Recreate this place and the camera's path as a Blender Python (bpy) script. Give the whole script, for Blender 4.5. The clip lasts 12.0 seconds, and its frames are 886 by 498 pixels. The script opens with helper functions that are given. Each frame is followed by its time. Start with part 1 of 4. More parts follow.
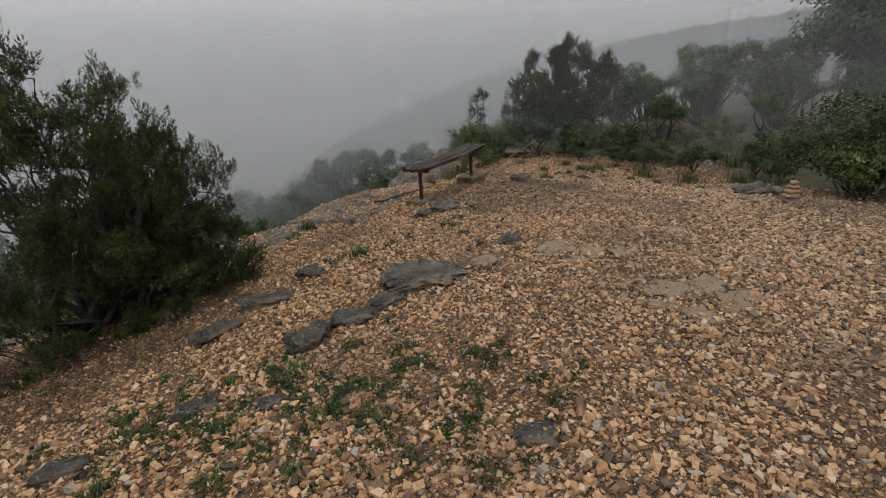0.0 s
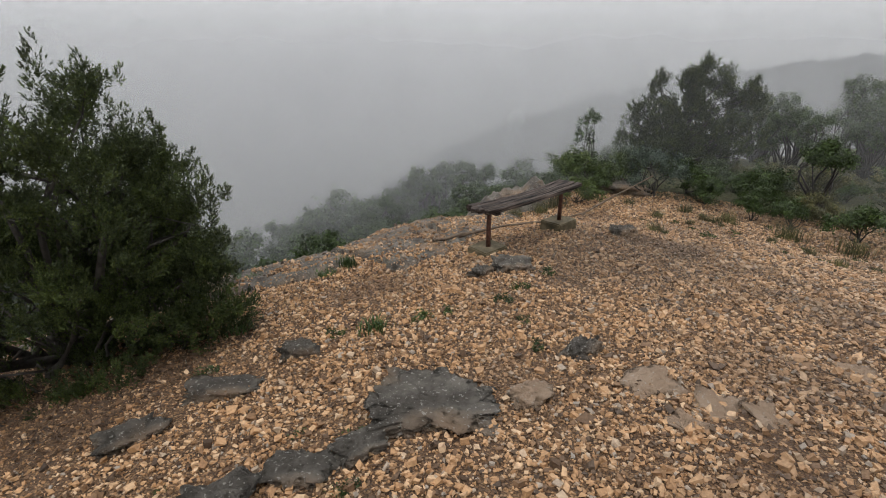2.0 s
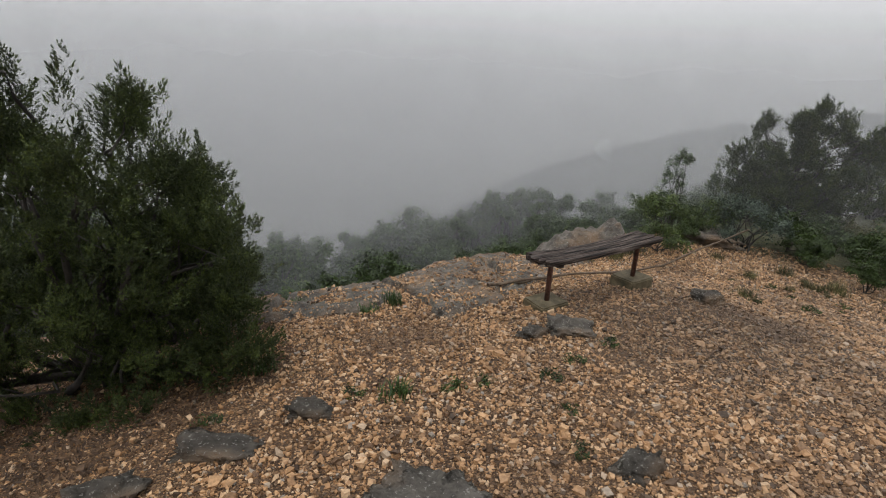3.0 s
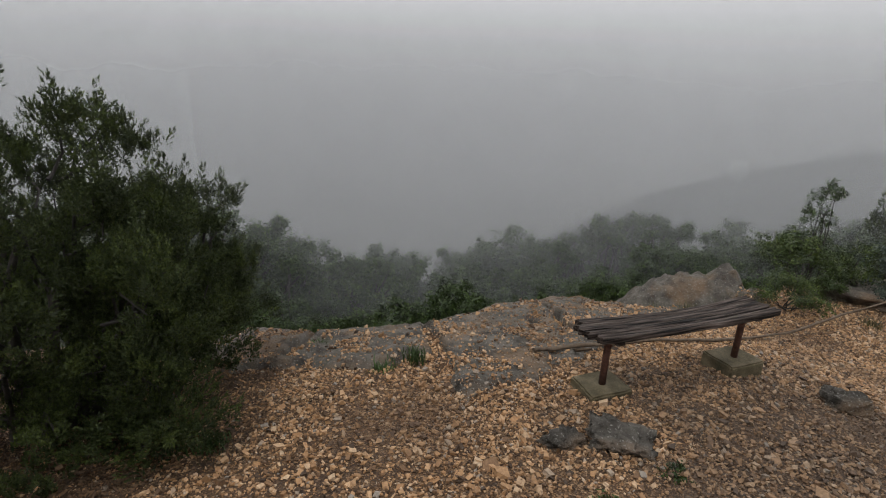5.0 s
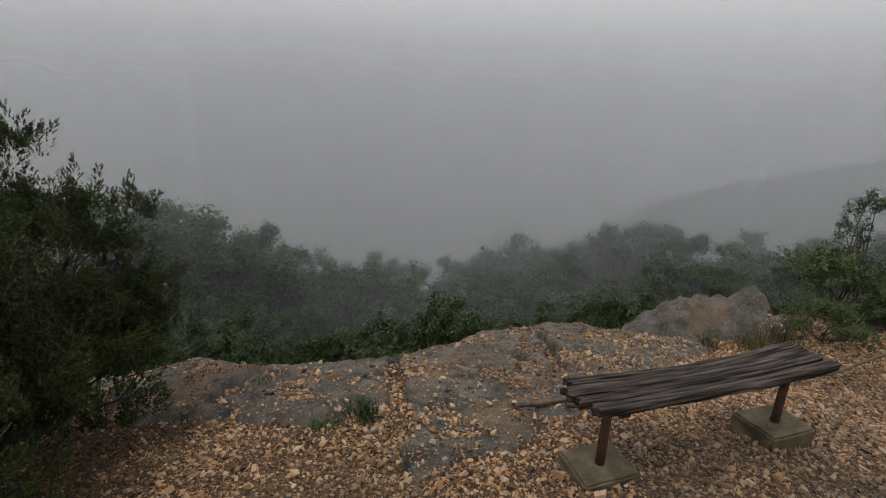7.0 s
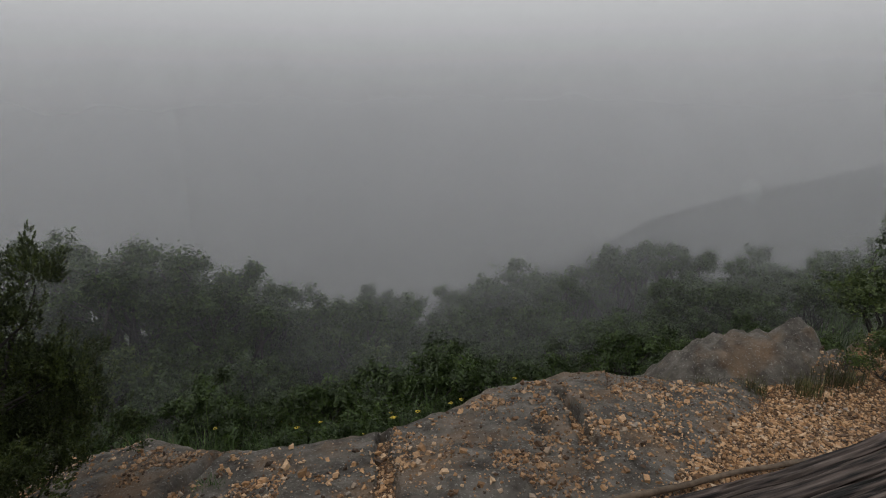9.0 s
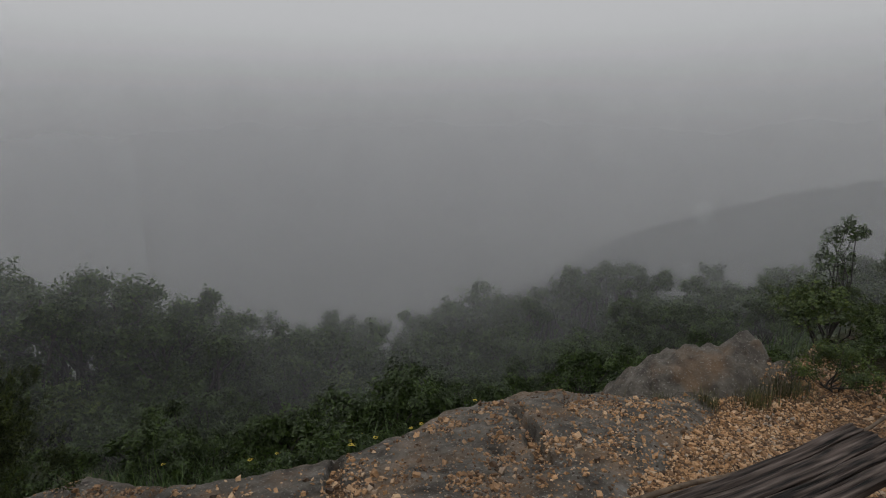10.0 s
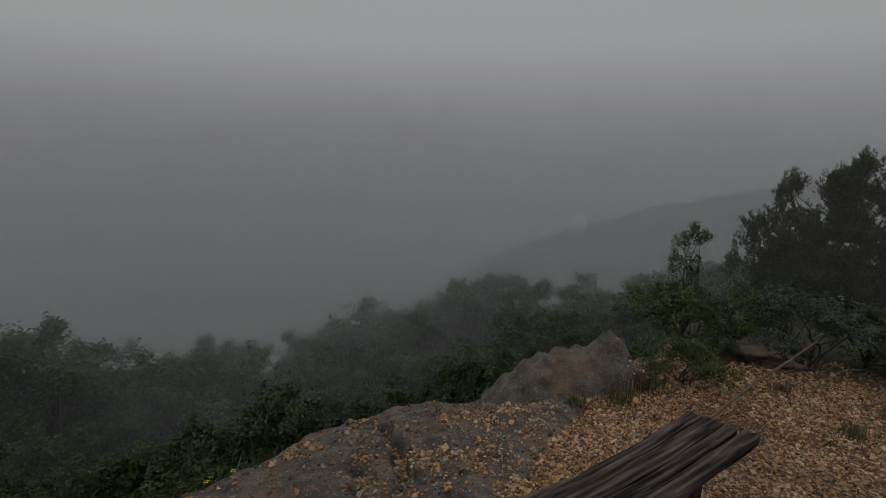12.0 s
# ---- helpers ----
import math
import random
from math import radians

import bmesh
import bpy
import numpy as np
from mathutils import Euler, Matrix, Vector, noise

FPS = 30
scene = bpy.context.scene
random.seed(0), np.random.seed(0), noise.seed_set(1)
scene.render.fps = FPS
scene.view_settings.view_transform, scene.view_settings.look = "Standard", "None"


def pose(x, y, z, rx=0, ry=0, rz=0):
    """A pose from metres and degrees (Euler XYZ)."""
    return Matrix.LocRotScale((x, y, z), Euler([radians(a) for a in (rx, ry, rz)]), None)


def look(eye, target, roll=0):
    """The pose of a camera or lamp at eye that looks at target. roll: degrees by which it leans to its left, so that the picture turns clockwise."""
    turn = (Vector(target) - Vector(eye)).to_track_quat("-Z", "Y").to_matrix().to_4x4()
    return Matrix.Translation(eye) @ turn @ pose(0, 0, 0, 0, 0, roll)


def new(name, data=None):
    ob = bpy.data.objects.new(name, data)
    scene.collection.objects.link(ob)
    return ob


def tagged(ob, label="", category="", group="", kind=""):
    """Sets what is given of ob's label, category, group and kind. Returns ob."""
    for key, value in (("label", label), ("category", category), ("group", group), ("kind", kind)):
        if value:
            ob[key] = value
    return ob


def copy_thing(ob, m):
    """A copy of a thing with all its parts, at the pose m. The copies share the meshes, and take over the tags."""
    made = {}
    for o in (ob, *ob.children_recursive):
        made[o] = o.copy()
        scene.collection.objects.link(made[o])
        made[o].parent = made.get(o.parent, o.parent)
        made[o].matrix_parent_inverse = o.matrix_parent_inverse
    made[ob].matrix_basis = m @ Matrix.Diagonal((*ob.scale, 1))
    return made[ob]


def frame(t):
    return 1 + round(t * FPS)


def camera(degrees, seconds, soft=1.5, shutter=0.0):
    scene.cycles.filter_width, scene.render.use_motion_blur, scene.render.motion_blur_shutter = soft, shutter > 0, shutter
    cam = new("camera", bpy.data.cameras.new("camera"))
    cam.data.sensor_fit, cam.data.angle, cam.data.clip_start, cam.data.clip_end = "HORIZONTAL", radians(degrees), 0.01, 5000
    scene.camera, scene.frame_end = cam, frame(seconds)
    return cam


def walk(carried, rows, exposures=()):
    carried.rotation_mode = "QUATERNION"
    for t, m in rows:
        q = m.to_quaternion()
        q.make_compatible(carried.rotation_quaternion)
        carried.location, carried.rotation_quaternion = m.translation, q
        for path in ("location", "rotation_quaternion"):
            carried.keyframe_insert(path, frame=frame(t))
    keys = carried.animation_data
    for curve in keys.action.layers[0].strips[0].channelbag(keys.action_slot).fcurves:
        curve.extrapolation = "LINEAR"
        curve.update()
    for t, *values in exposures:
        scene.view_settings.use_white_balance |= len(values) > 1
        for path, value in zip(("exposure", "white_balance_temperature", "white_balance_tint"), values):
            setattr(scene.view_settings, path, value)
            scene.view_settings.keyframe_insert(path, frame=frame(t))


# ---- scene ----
cam = camera(79.0, 12.0, 1.0)
PATH = [
    (0, (0.888, -0.143, 1.592), (0.625, 1.669, 0.788), -3.0),
    (0.5, (0.933, 0.228, 1.552), (0.632, 2.026, 0.73), -2.6),
    (1, (0.983, 0.607, 1.527), (0.615, 2.394, 0.709), -2.4),
    (1.5, (0.97, 1.041, 1.484), (0.484, 2.811, 0.691), -1.5),
    (2, (0.974, 1.39, 1.48), (0.352, 3.13, 0.716), 0.0),
    (2.5, (0.981, 1.666, 1.505), (0.222, 3.365, 0.772), 1.7),
    (3, (0.94, 1.938, 1.537), (0.058, 3.588, 0.83), 2.8),
    (3.2, (0.957, 2.032, 1.558), (0.019, 3.651, 0.851), 2.7),
    (4.8, (0.946, 3.05, 1.517), (-0.283, 4.474, 0.836), 2.1),
    (5, (0.944, 3.151, 1.496), (-0.295, 4.567, 0.818), 2.1),
    (5.5, (0.946, 3.472, 1.456), (-0.307, 4.876, 0.778), 2.5),
    (6, (0.893, 3.697, 1.407), (-0.362, 5.099, 0.73), 2.8),
    (6.5, (0.729, 3.912, 1.354), (-0.53, 5.314, 0.683), 2.6),
    (7, (0.595, 4.035, 1.325), (-0.675, 5.432, 0.666), 2.2),
    (7.2, (0.521, 4.09, 1.299), (-0.744, 5.497, 0.649), 2.3),
    (8.8, (0.027, 4.628, 1.212), (-1.24, 6.065, 0.636), -0.1),
    (9, (0.048, 4.652, 1.214), (-1.23, 6.081, 0.644), -0.2),
    (9.5, (0.081, 4.661, 1.21), (-1.165, 6.135, 0.685), -0.3),
    (10, (0.115, 4.720, 1.175), (-1.080, 6.249, 0.693), -0.2),
    (10.5, (0.121, 4.787, 1.143), (-1.008, 6.372, 0.685), 0.3),
    (11, (0.128, 4.860, 1.109), (-0.924, 6.503, 0.667), 0.6),
    (11.5, (0.130, 4.918, 1.070), (-0.824, 6.623, 0.642), 1.5),
    (12, (0.194, 5.010, 1.045), (-0.672, 6.763, 0.627), 1.1),
]
EXPOSURES = ((0.0, 0.55), (0.5, 1.02), (1.0, 1.07), (2.0, 0.91), (3.0, 0.77), (5.5, 0.48), (7.0, 0.39), (9.5, 0.06), (11.0, -0.07), (11.5, -0.15), (12.0, -0.6))
FOG_LIGHT, MIST = 1.0, (0.81, 0.819, 0.832)
MISTS = ((9.5, 0.08), (14, 0.105), (19, 0.17), (24, 0.21), (30, 0.21), (36, 0.21), (40, 0.21), (43.5, 0.26), (47, 0.46))
GRAVEL = 240000
walk(cam, [(t, look(eye, target, roll)) for t, eye, target, roll in PATH], EXPOSURES)

# ---- light ----
world = bpy.data.worlds.new("fog_sky")
scene.world = world
world.use_nodes = True
wn, wl = world.node_tree.nodes, world.node_tree.links
wn.clear()
sky = wn.new("ShaderNodeTexSky")
sky.sky_type, sky.sun_disc = "NISHITA", False
sky.sun_elevation, sky.sun_rotation = radians(58), radians(200)
bg_sky, bg_fog, add, out = wn.new("ShaderNodeBackground"), wn.new("ShaderNodeBackground"), wn.new("ShaderNodeAddShader"), wn.new("ShaderNodeOutputWorld")
bg_sky.inputs["Strength"].default_value = 0.012
wl.new(sky.outputs[0], bg_sky.inputs["Color"])
# the thick cloud that wraps the hill: brighter overhead, greyer towards and under the horizon
tc, sep, mr, ramp = wn.new("ShaderNodeTexCoord"), wn.new("ShaderNodeSeparateXYZ"), wn.new("ShaderNodeMapRange"), wn.new("ShaderNodeValToRGB")
wl.new(tc.outputs["Generated"], sep.inputs[0])
wl.new(sep.outputs["Z"], mr.inputs["Value"])
mr.inputs["From Min"].default_value, mr.inputs["From Max"].default_value = -0.5, 1.0
wl.new(mr.outputs[0], ramp.inputs["Fac"])
els = ramp.color_ramp.elements
els[0].position, els[0].color = 0.0, (0.16, 0.155, 0.15, 1)
els[1].position, els[1].color = 1.0, (0.61, 0.617, 0.63, 1)
for p, c in ((0.2, (0.20, 0.197, 0.195, 1)), (0.33, (0.36, 0.365, 0.37, 1)), (0.45, (0.54, 0.545, 0.555, 1))):
    e = els.new(p)
    e.color = c
ramp.color_ramp.interpolation = "B_SPLINE"
wl.new(ramp.outputs[0], bg_fog.inputs["Color"])
bg_fog.inputs["Strength"].default_value = FOG_LIGHT
wl.new(bg_sky.outputs[0], add.inputs[0])
wl.new(bg_fog.outputs[0], add.inputs[1])
wl.new(add.outputs[0], out.inputs["Surface"])

sun = new("sun", bpy.data.lights.new("sun", "SUN"))
sun.data.energy, sun.data.angle, sun.data.color = 0.5, radians(40), (1.0, 0.96, 0.9)
sun.matrix_world = look((0, 0, 20), (2.0, 6.0, 8.0))


# ---- materials ----
def mat(name):
    m = bpy.data.materials.new(name)
    m.use_nodes = True
    nt = m.node_tree
    return m, nt.nodes, nt.links, nt.nodes["Principled BSDF"]


def noise_node(n, l, scale, detail=4.0, rough=0.55, coord="Object"):
    c, t = n.new("ShaderNodeTexCoord"), n.new("ShaderNodeTexNoise")
    t.inputs["Scale"].default_value, t.inputs["Detail"].default_value, t.inputs["Roughness"].default_value = scale, detail, rough
    l.new(c.outputs[coord], t.inputs["Vector"])
    return t


def ramp_node(n, l, src, stops):
    r = n.new("ShaderNodeValToRGB")
    e = r.color_ramp.elements
    while len(e) < len(stops):
        e.new(0.5)
    for k, (p, c) in enumerate(stops):
        e[k].position, e[k].color = p, (*c, 1)
    l.new(src, r.inputs["Fac"])
    return r


def mix_node(n, l, fac, a, b, blend="MIX"):
    m = n.new("ShaderNodeMix")
    m.data_type, m.blend_type = "RGBA", blend
    for sock, v in ((m.inputs[0], fac), (m.inputs[6], a), (m.inputs[7], b)):
        if isinstance(v, (int, float)):
            sock.default_value = v
        elif isinstance(v, tuple):
            sock.default_value = (*v, 1)
        else:
            l.new(v, sock)
    return m.outputs[2]


def bump_node(n, l, height, strength, dist, bsdf):
    b = n.new("ShaderNodeBump")
    b.inputs["Strength"].default_value, b.inputs["Distance"].default_value = strength, dist
    l.new(height, b.inputs["Height"])
    l.new(b.outputs[0], bsdf.inputs["Normal"])


def damp_earth(n, l, where, colour):
    """Trodden ground round the bench, stained by damp dark earth in a ragged patch."""
    off, far, t, add_, mp = n.new("ShaderNodeVectorMath"), n.new("ShaderNodeVectorMath"), n.new("ShaderNodeTexNoise"), n.new("ShaderNodeMath"), n.new("ShaderNodeMapRange")
    off.operation, far.operation, add_.operation = "MULTIPLY_ADD", "LENGTH", "MULTIPLY_ADD"
    l.new(where, off.inputs[0])
    off.inputs[1].default_value, off.inputs[2].default_value = (0.75, 0.9, 0.0), (-0.75, -5.9, 0.0)
    l.new(off.outputs[0], far.inputs[0])
    t.inputs["Scale"].default_value, t.inputs["Detail"].default_value = 2.6, 6
    l.new(where, t.inputs["Vector"])
    l.new(t.outputs[0], add_.inputs[0])
    add_.inputs[1].default_value = 2.6
    l.new(far.outputs["Value"], add_.inputs[2])
    l.new(add_.outputs[0], mp.inputs["Value"])
    mp.inputs["From Min"].default_value, mp.inputs["From Max"].default_value = 1.9, 2.7
    mp.inputs["To Min"].default_value, mp.inputs["To Max"].default_value = 0.75, 0.0
    return mix_node(n, l, mp.outputs[0], colour, mix_node(n, l, 0.72, colour, (0.06, 0.042, 0.03)))


def soil_material():
    m, n, l, b = mat("gravel_soil")
    v = n.new("ShaderNodeTexVoronoi")
    v.inputs["Scale"].default_value = 62
    c = n.new("ShaderNodeTexCoord")
    l.new(c.outputs["Object"], v.inputs["Vector"])
    chips = ramp_node(n, l, v.outputs["Color"], [(0.0, (0.06, 0.034, 0.018)), (0.4, (0.16, 0.088, 0.042)), (0.7, (0.27, 0.158, 0.078)), (1.0, (0.42, 0.28, 0.16))])
    ve = n.new("ShaderNodeTexVoronoi")
    ve.feature = "DISTANCE_TO_EDGE"
    ve.inputs["Scale"].default_value = 62
    l.new(c.outputs["Object"], ve.inputs["Vector"])
    gaps = ramp_node(n, l, ve.outputs["Distance"], [(0.0, (0.18, 0.14, 0.11)), (0.16, (1, 1, 1))])
    stones = mix_node(n, l, 1.0, chips.outputs[0], gaps.outputs[0], "MULTIPLY")
    big = noise_node(n, l, 0.9, 5)
    dirt = ramp_node(n, l, big.outputs[0], [(0.5, (0, 0, 0)), (0.7, (1, 1, 1))])
    earth = mix_node(n, l, dirt.outputs[0], stones, mix_node(n, l, 0.65, stones, (0.07, 0.04, 0.024)))
    earth = damp_earth(n, l, c.outputs["Object"], earth)
    at = n.new("ShaderNodeAttribute")
    at.attribute_name = "wild"
    gn = noise_node(n, l, 6, 6)
    green = ramp_node(n, l, gn.outputs[0], [(0.3, (0.018, 0.022, 0.010)), (0.55, (0.045, 0.06, 0.02)), (0.75, (0.10, 0.085, 0.04))])
    l.new(mix_node(n, l, at.outputs["Fac"], earth, green.outputs[0]), b.inputs["Base Color"])
    b.inputs["Roughness"].default_value = 0.85
    bump_node(n, l, v.outputs["Distance"], 0.9, 0.02, b)
    return m


def stone_material(name, island=True):
    """Broken limestone chips: tan to pale pink, some brown and some grey."""
    m, n, l, b = mat(name)
    if island:
        g = n.new("ShaderNodeNewGeometry")
        r = g.outputs["Random Per Island"]
    else:
        g = n.new("ShaderNodeObjectInfo")
        r = g.outputs["Random"]
    col = ramp_node(n, l, r, [(0.0, (0.05, 0.031, 0.018)), (0.2, (0.17, 0.095, 0.046)), (0.45, (0.42, 0.237, 0.108)), (0.72, (0.54, 0.33, 0.168)), (0.9, (0.65, 0.46, 0.285)), (1.0, (0.28, 0.255, 0.22))])
    geo = n.new("ShaderNodeNewGeometry")
    t = n.new("ShaderNodeTexNoise")
    t.inputs["Scale"].default_value, t.inputs["Detail"].default_value = 0.75, 5
    l.new(geo.outputs["Position"], t.inputs["Vector"])
    patch = ramp_node(n, l, t.outputs[0], [(0.5, (0, 0, 0)), (0.68, (1, 1, 1))])
    worn = mix_node(n, l, patch.outputs[0], col.outputs[0], mix_node(n, l, 0.62, col.outputs[0], (0.085, 0.05, 0.03)))
    worn = damp_earth(n, l, geo.outputs["Position"], worn)
    # greyer, paler stone away from the cliff
    sx, mp = n.new("ShaderNodeSeparateXYZ"), n.new("ShaderNodeMapRange")
    l.new(geo.outputs["Position"], sx.inputs[0])
    l.new(sx.outputs["X"], mp.inputs["Value"])
    mp.inputs["From Min"].default_value, mp.inputs["From Max"].default_value, mp.inputs["To Max"].default_value = -0.5, 4.0, 0.45
    worn = mix_node(n, l, mp.outputs[0], worn, mix_node(n, l, 0.6, worn, (0.26, 0.22, 0.18)))
    f = n.new("ShaderNodeTexNoise")
    f.inputs["Scale"].default_value, f.inputs["Detail"].default_value = 70, 3
    l.new(geo.outputs["Position"], f.inputs["Vector"])
    l.new(mix_node(n, l, 0.45, worn, ramp_node(n, l, f.outputs[0], [(0.3, (0.35, 0.3, 0.27)), (0.7, (1.3, 1.25, 1.2))]).outputs[0], "MULTIPLY"), b.inputs["Base Color"])
    b.inputs["Roughness"].default_value = 0.7
    bump_node(n, l, f.outputs[0], 0.5, 0.006, b)
    return m


def rock_material(name, dark=1.0, tan=0.45, earth=(0.30, 0.19, 0.11)):
    """Weathered limestone: grey with pale lichen, dark stains, and rusty soil in the hollows."""
    m, n, l, b = mat(name)
    a = noise_node(n, l, 5.5, 8, 0.62)
    grey = ramp_node(n, l, a.outputs[0], [(0.28, (0.05 * dark, 0.043 * dark, 0.036 * dark)), (0.48, (0.14 * dark, 0.126 * dark, 0.108 * dark)), (0.66, (0.235 * dark, 0.212 * dark, 0.182 * dark)), (0.8, (0.36 * dark, 0.35 * dark, 0.33 * dark))])
    t = noise_node(n, l, 1.6, 6)
    rust = ramp_node(n, l, t.outputs[0], [(tan, (0, 0, 0)), (tan + 0.14, (1, 1, 1))])
    body = mix_node(n, l, rust.outputs[0], grey.outputs[0], mix_node(n, l, 0.58, grey.outputs[0], earth))
    sp = noise_node(n, l, 55, 4)
    lich = ramp_node(n, l, sp.outputs[0], [(0.6, (0, 0, 0)), (0.66, (1, 1, 1))])
    l.new(mix_node(n, l, lich.outputs[0], body, mix_node(n, l, 0.5, body, (0.5, 0.48, 0.43))), b.inputs["Base Color"])
    b.inputs["Roughness"].default_value = 0.8
    b.inputs["Specular IOR Level"].default_value = 0.15
    fine = noise_node(n, l, 22, 9, 0.72)
    bump_node(n, l, fine.outputs[0], 1.0, 0.05, b)
    return m


def leaf_material(name, low, mid, high, rough=0.55, through_light=0.25):
    m, n, l, b = mat(name)
    g = n.new("ShaderNodeNewGeometry")
    col = ramp_node(n, l, g.outputs["Random Per Island"], [(0.0, low), (0.55, mid), (1.0, high)])
    t = n.new("ShaderNodeTexNoise")
    t.inputs["Scale"].default_value, t.inputs["Detail"].default_value = 4.5, 3
    l.new(g.outputs["Position"], t.inputs["Vector"])
    c = mix_node(n, l, 0.6, col.outputs[0], ramp_node(n, l, t.outputs[0], [(0.32, (0.3, 0.32, 0.3)), (0.5, (0.85, 0.87, 0.8)), (0.68, (1.9, 1.85, 1.5))]).outputs[0], "MULTIPLY")
    l.new(c, b.inputs["Base Color"])
    b.inputs["Roughness"].default_value = rough
    tr, mx = n.new("ShaderNodeBsdfTranslucent"), n.new("ShaderNodeMixShader")
    l.new(c, tr.inputs["Color"])
    mx.inputs[0].default_value = through_light
    l.new(b.outputs[0], mx.inputs[1])
    l.new(tr.outputs[0], mx.inputs[2])
    l.new(mx.outputs[0], n["Material Output"].inputs["Surface"])
    return m


def bark_material(name, c1, c2, scale=14):
    m, n, l, b = mat(name)
    t = noise_node(n, l, scale, 6, 0.65)
    l.new(ramp_node(n, l, t.outputs[0], [(0.3, c1), (0.7, c2)]).outputs[0], b.inputs["Base Color"])
    b.inputs["Roughness"].default_value = 0.85
    bump_node(n, l, t.outputs[0], 0.8, 0.01, b)
    return m


def timber_material():
    """Old grey planks: long grain, dark checks, damp."""
    m, n, l, b = mat("weathered_timber")
    c, mp, t, w = n.new("ShaderNodeTexCoord"), n.new("ShaderNodeMapping"), n.new("ShaderNodeTexNoise"), n.new("ShaderNodeTexNoise")
    mp.inputs["Scale"].default_value = (1.2, 30, 30)
    l.new(c.outputs["Object"], mp.inputs["Vector"])
    l.new(mp.outputs[0], t.inputs["Vector"])
    t.inputs["Scale"].default_value, t.inputs["Detail"].default_value = 2.2, 8
    l.new(c.outputs["Object"], w.inputs["Vector"])
    w.inputs["Scale"].default_value = 5
    grain = ramp_node(n, l, t.outputs[0], [(0.38, (0.006, 0.005, 0.004)), (0.46, (0.045, 0.034, 0.028)), (0.58, (0.09, 0.07, 0.059)), (0.74, (0.17, 0.14, 0.122))])
    l.new(mix_node(n, l, 0.6, grain.outputs[0], ramp_node(n, l, w.outputs[0], [(0.3, (0.45, 0.42, 0.4)), (0.7, (1.25, 1.2, 1.2))]).outputs[0], "MULTIPLY"), b.inputs["Base Color"])
    b.inputs["Roughness"].default_value = 0.72
    b.inputs["Specular IOR Level"].default_value = 0.25
    bump_node(n, l, t.outputs[0], 0.9, 0.012, b)
    return m


def concrete_material():
    m, n, l, b = mat("mossy_concrete")
    t, f = noise_node(n, l, 9, 7), noise_node(n, l, 90, 3)
    col = ramp_node(n, l, t.outputs[0], [(0.3, (0.04, 0.034, 0.015)), (0.5, (0.1, 0.08, 0.042)), (0.7, (0.19, 0.15, 0.09))])
    l.new(mix_node(n, l, 0.4, col.outputs[0], ramp_node(n, l, f.outputs[0], [(0.35, (0.5, 0.5, 0.5)), (0.65, (1.3, 1.3, 1.3))]).outputs[0], "MULTIPLY"), b.inputs["Base Color"])
    b.inputs["Roughness"].default_value = 0.8
    bump_node(n, l, f.outputs[0], 0.6, 0.006, b)
    return m


def mist_material(name, density, radius):
    """A bank of mist: lets most light by, scatters the rest to both sides, thins out upwards, uneven."""
    m, n, l, b = mat(name)
    n.remove(b)
    tr, di, tl, mx, mix = n.new("ShaderNodeBsdfTransparent"), n.new("ShaderNodeBsdfDiffuse"), n.new("ShaderNodeBsdfTranslucent"), n.new("ShaderNodeMixShader"), n.new("ShaderNodeMixShader")
    di.inputs["Color"].default_value = tl.inputs["Color"].default_value = (*MIST, 1)
    mx.inputs[0].default_value = 0.5
    l.new(di.outputs[0], mx.inputs[1])
    l.new(tl.outputs[0], mx.inputs[2])
    t = noise_node(n, l, 0.09, 4, 0.55)
    g, s, fade, var, mul = n.new("ShaderNodeNewGeometry"), n.new("ShaderNodeSeparateXYZ"), n.new("ShaderNodeMapRange"), n.new("ShaderNodeMapRange"), n.new("ShaderNodeMath")
    l.new(g.outputs["Position"], s.inputs[0])
    l.new(s.outputs["Z"], fade.inputs["Value"])
    fade.interpolation_type = "SMOOTHSTEP"
    fade.inputs["From Min"].default_value, fade.inputs["From Max"].default_value = 1.0 - 0.13 * radius, 1.5 + 0.16 * radius
    fade.inputs["To Min"].default_value, fade.inputs["To Max"].default_value = density, 0.0
    l.new(t.outputs[0], var.inputs["Value"])
    var.inputs["From Min"].default_value, var.inputs["From Max"].default_value = 0.3, 0.7
    var.inputs["To Min"].default_value, var.inputs["To Max"].default_value = 0.8, 1.14
    mul.operation, mul.use_clamp = "MULTIPLY", True
    l.new(fade.outputs[0], mul.inputs[0])
    l.new(var.outputs[0], mul.inputs[1])
    l.new(mul.outputs[0], mix.inputs[0])
    l.new(tr.outputs[0], mix.inputs[1])
    l.new(mx.outputs[0], mix.inputs[2])
    l.new(mix.outputs[0], n["Material Output"].inputs["Surface"])
    return m


SOIL, CHIPS, STONE = soil_material(), stone_material("limestone_chips"), stone_material("limestone_stone", island=False)
ROCK, ROCK_DARK, ROCK_PALE = rock_material("grey_limestone", 1.0, 0.5), rock_material("dark_limestone", 0.85, 0.5), rock_material("tan_limestone", 1.35, 0.2, (0.5, 0.335, 0.215))
ROCK_EARTHY = rock_material("earthy_limestone", 0.75, 0.46)
JUNIPER = leaf_material("juniper_sprigs", (0.024, 0.036, 0.007), (0.04, 0.058, 0.0105), (0.075, 0.1, 0.018), 0.65, 0.25)
LEAF = leaf_material("shrub_leaves", (0.024, 0.041, 0.009), (0.04, 0.068, 0.014), (0.06, 0.096, 0.019))
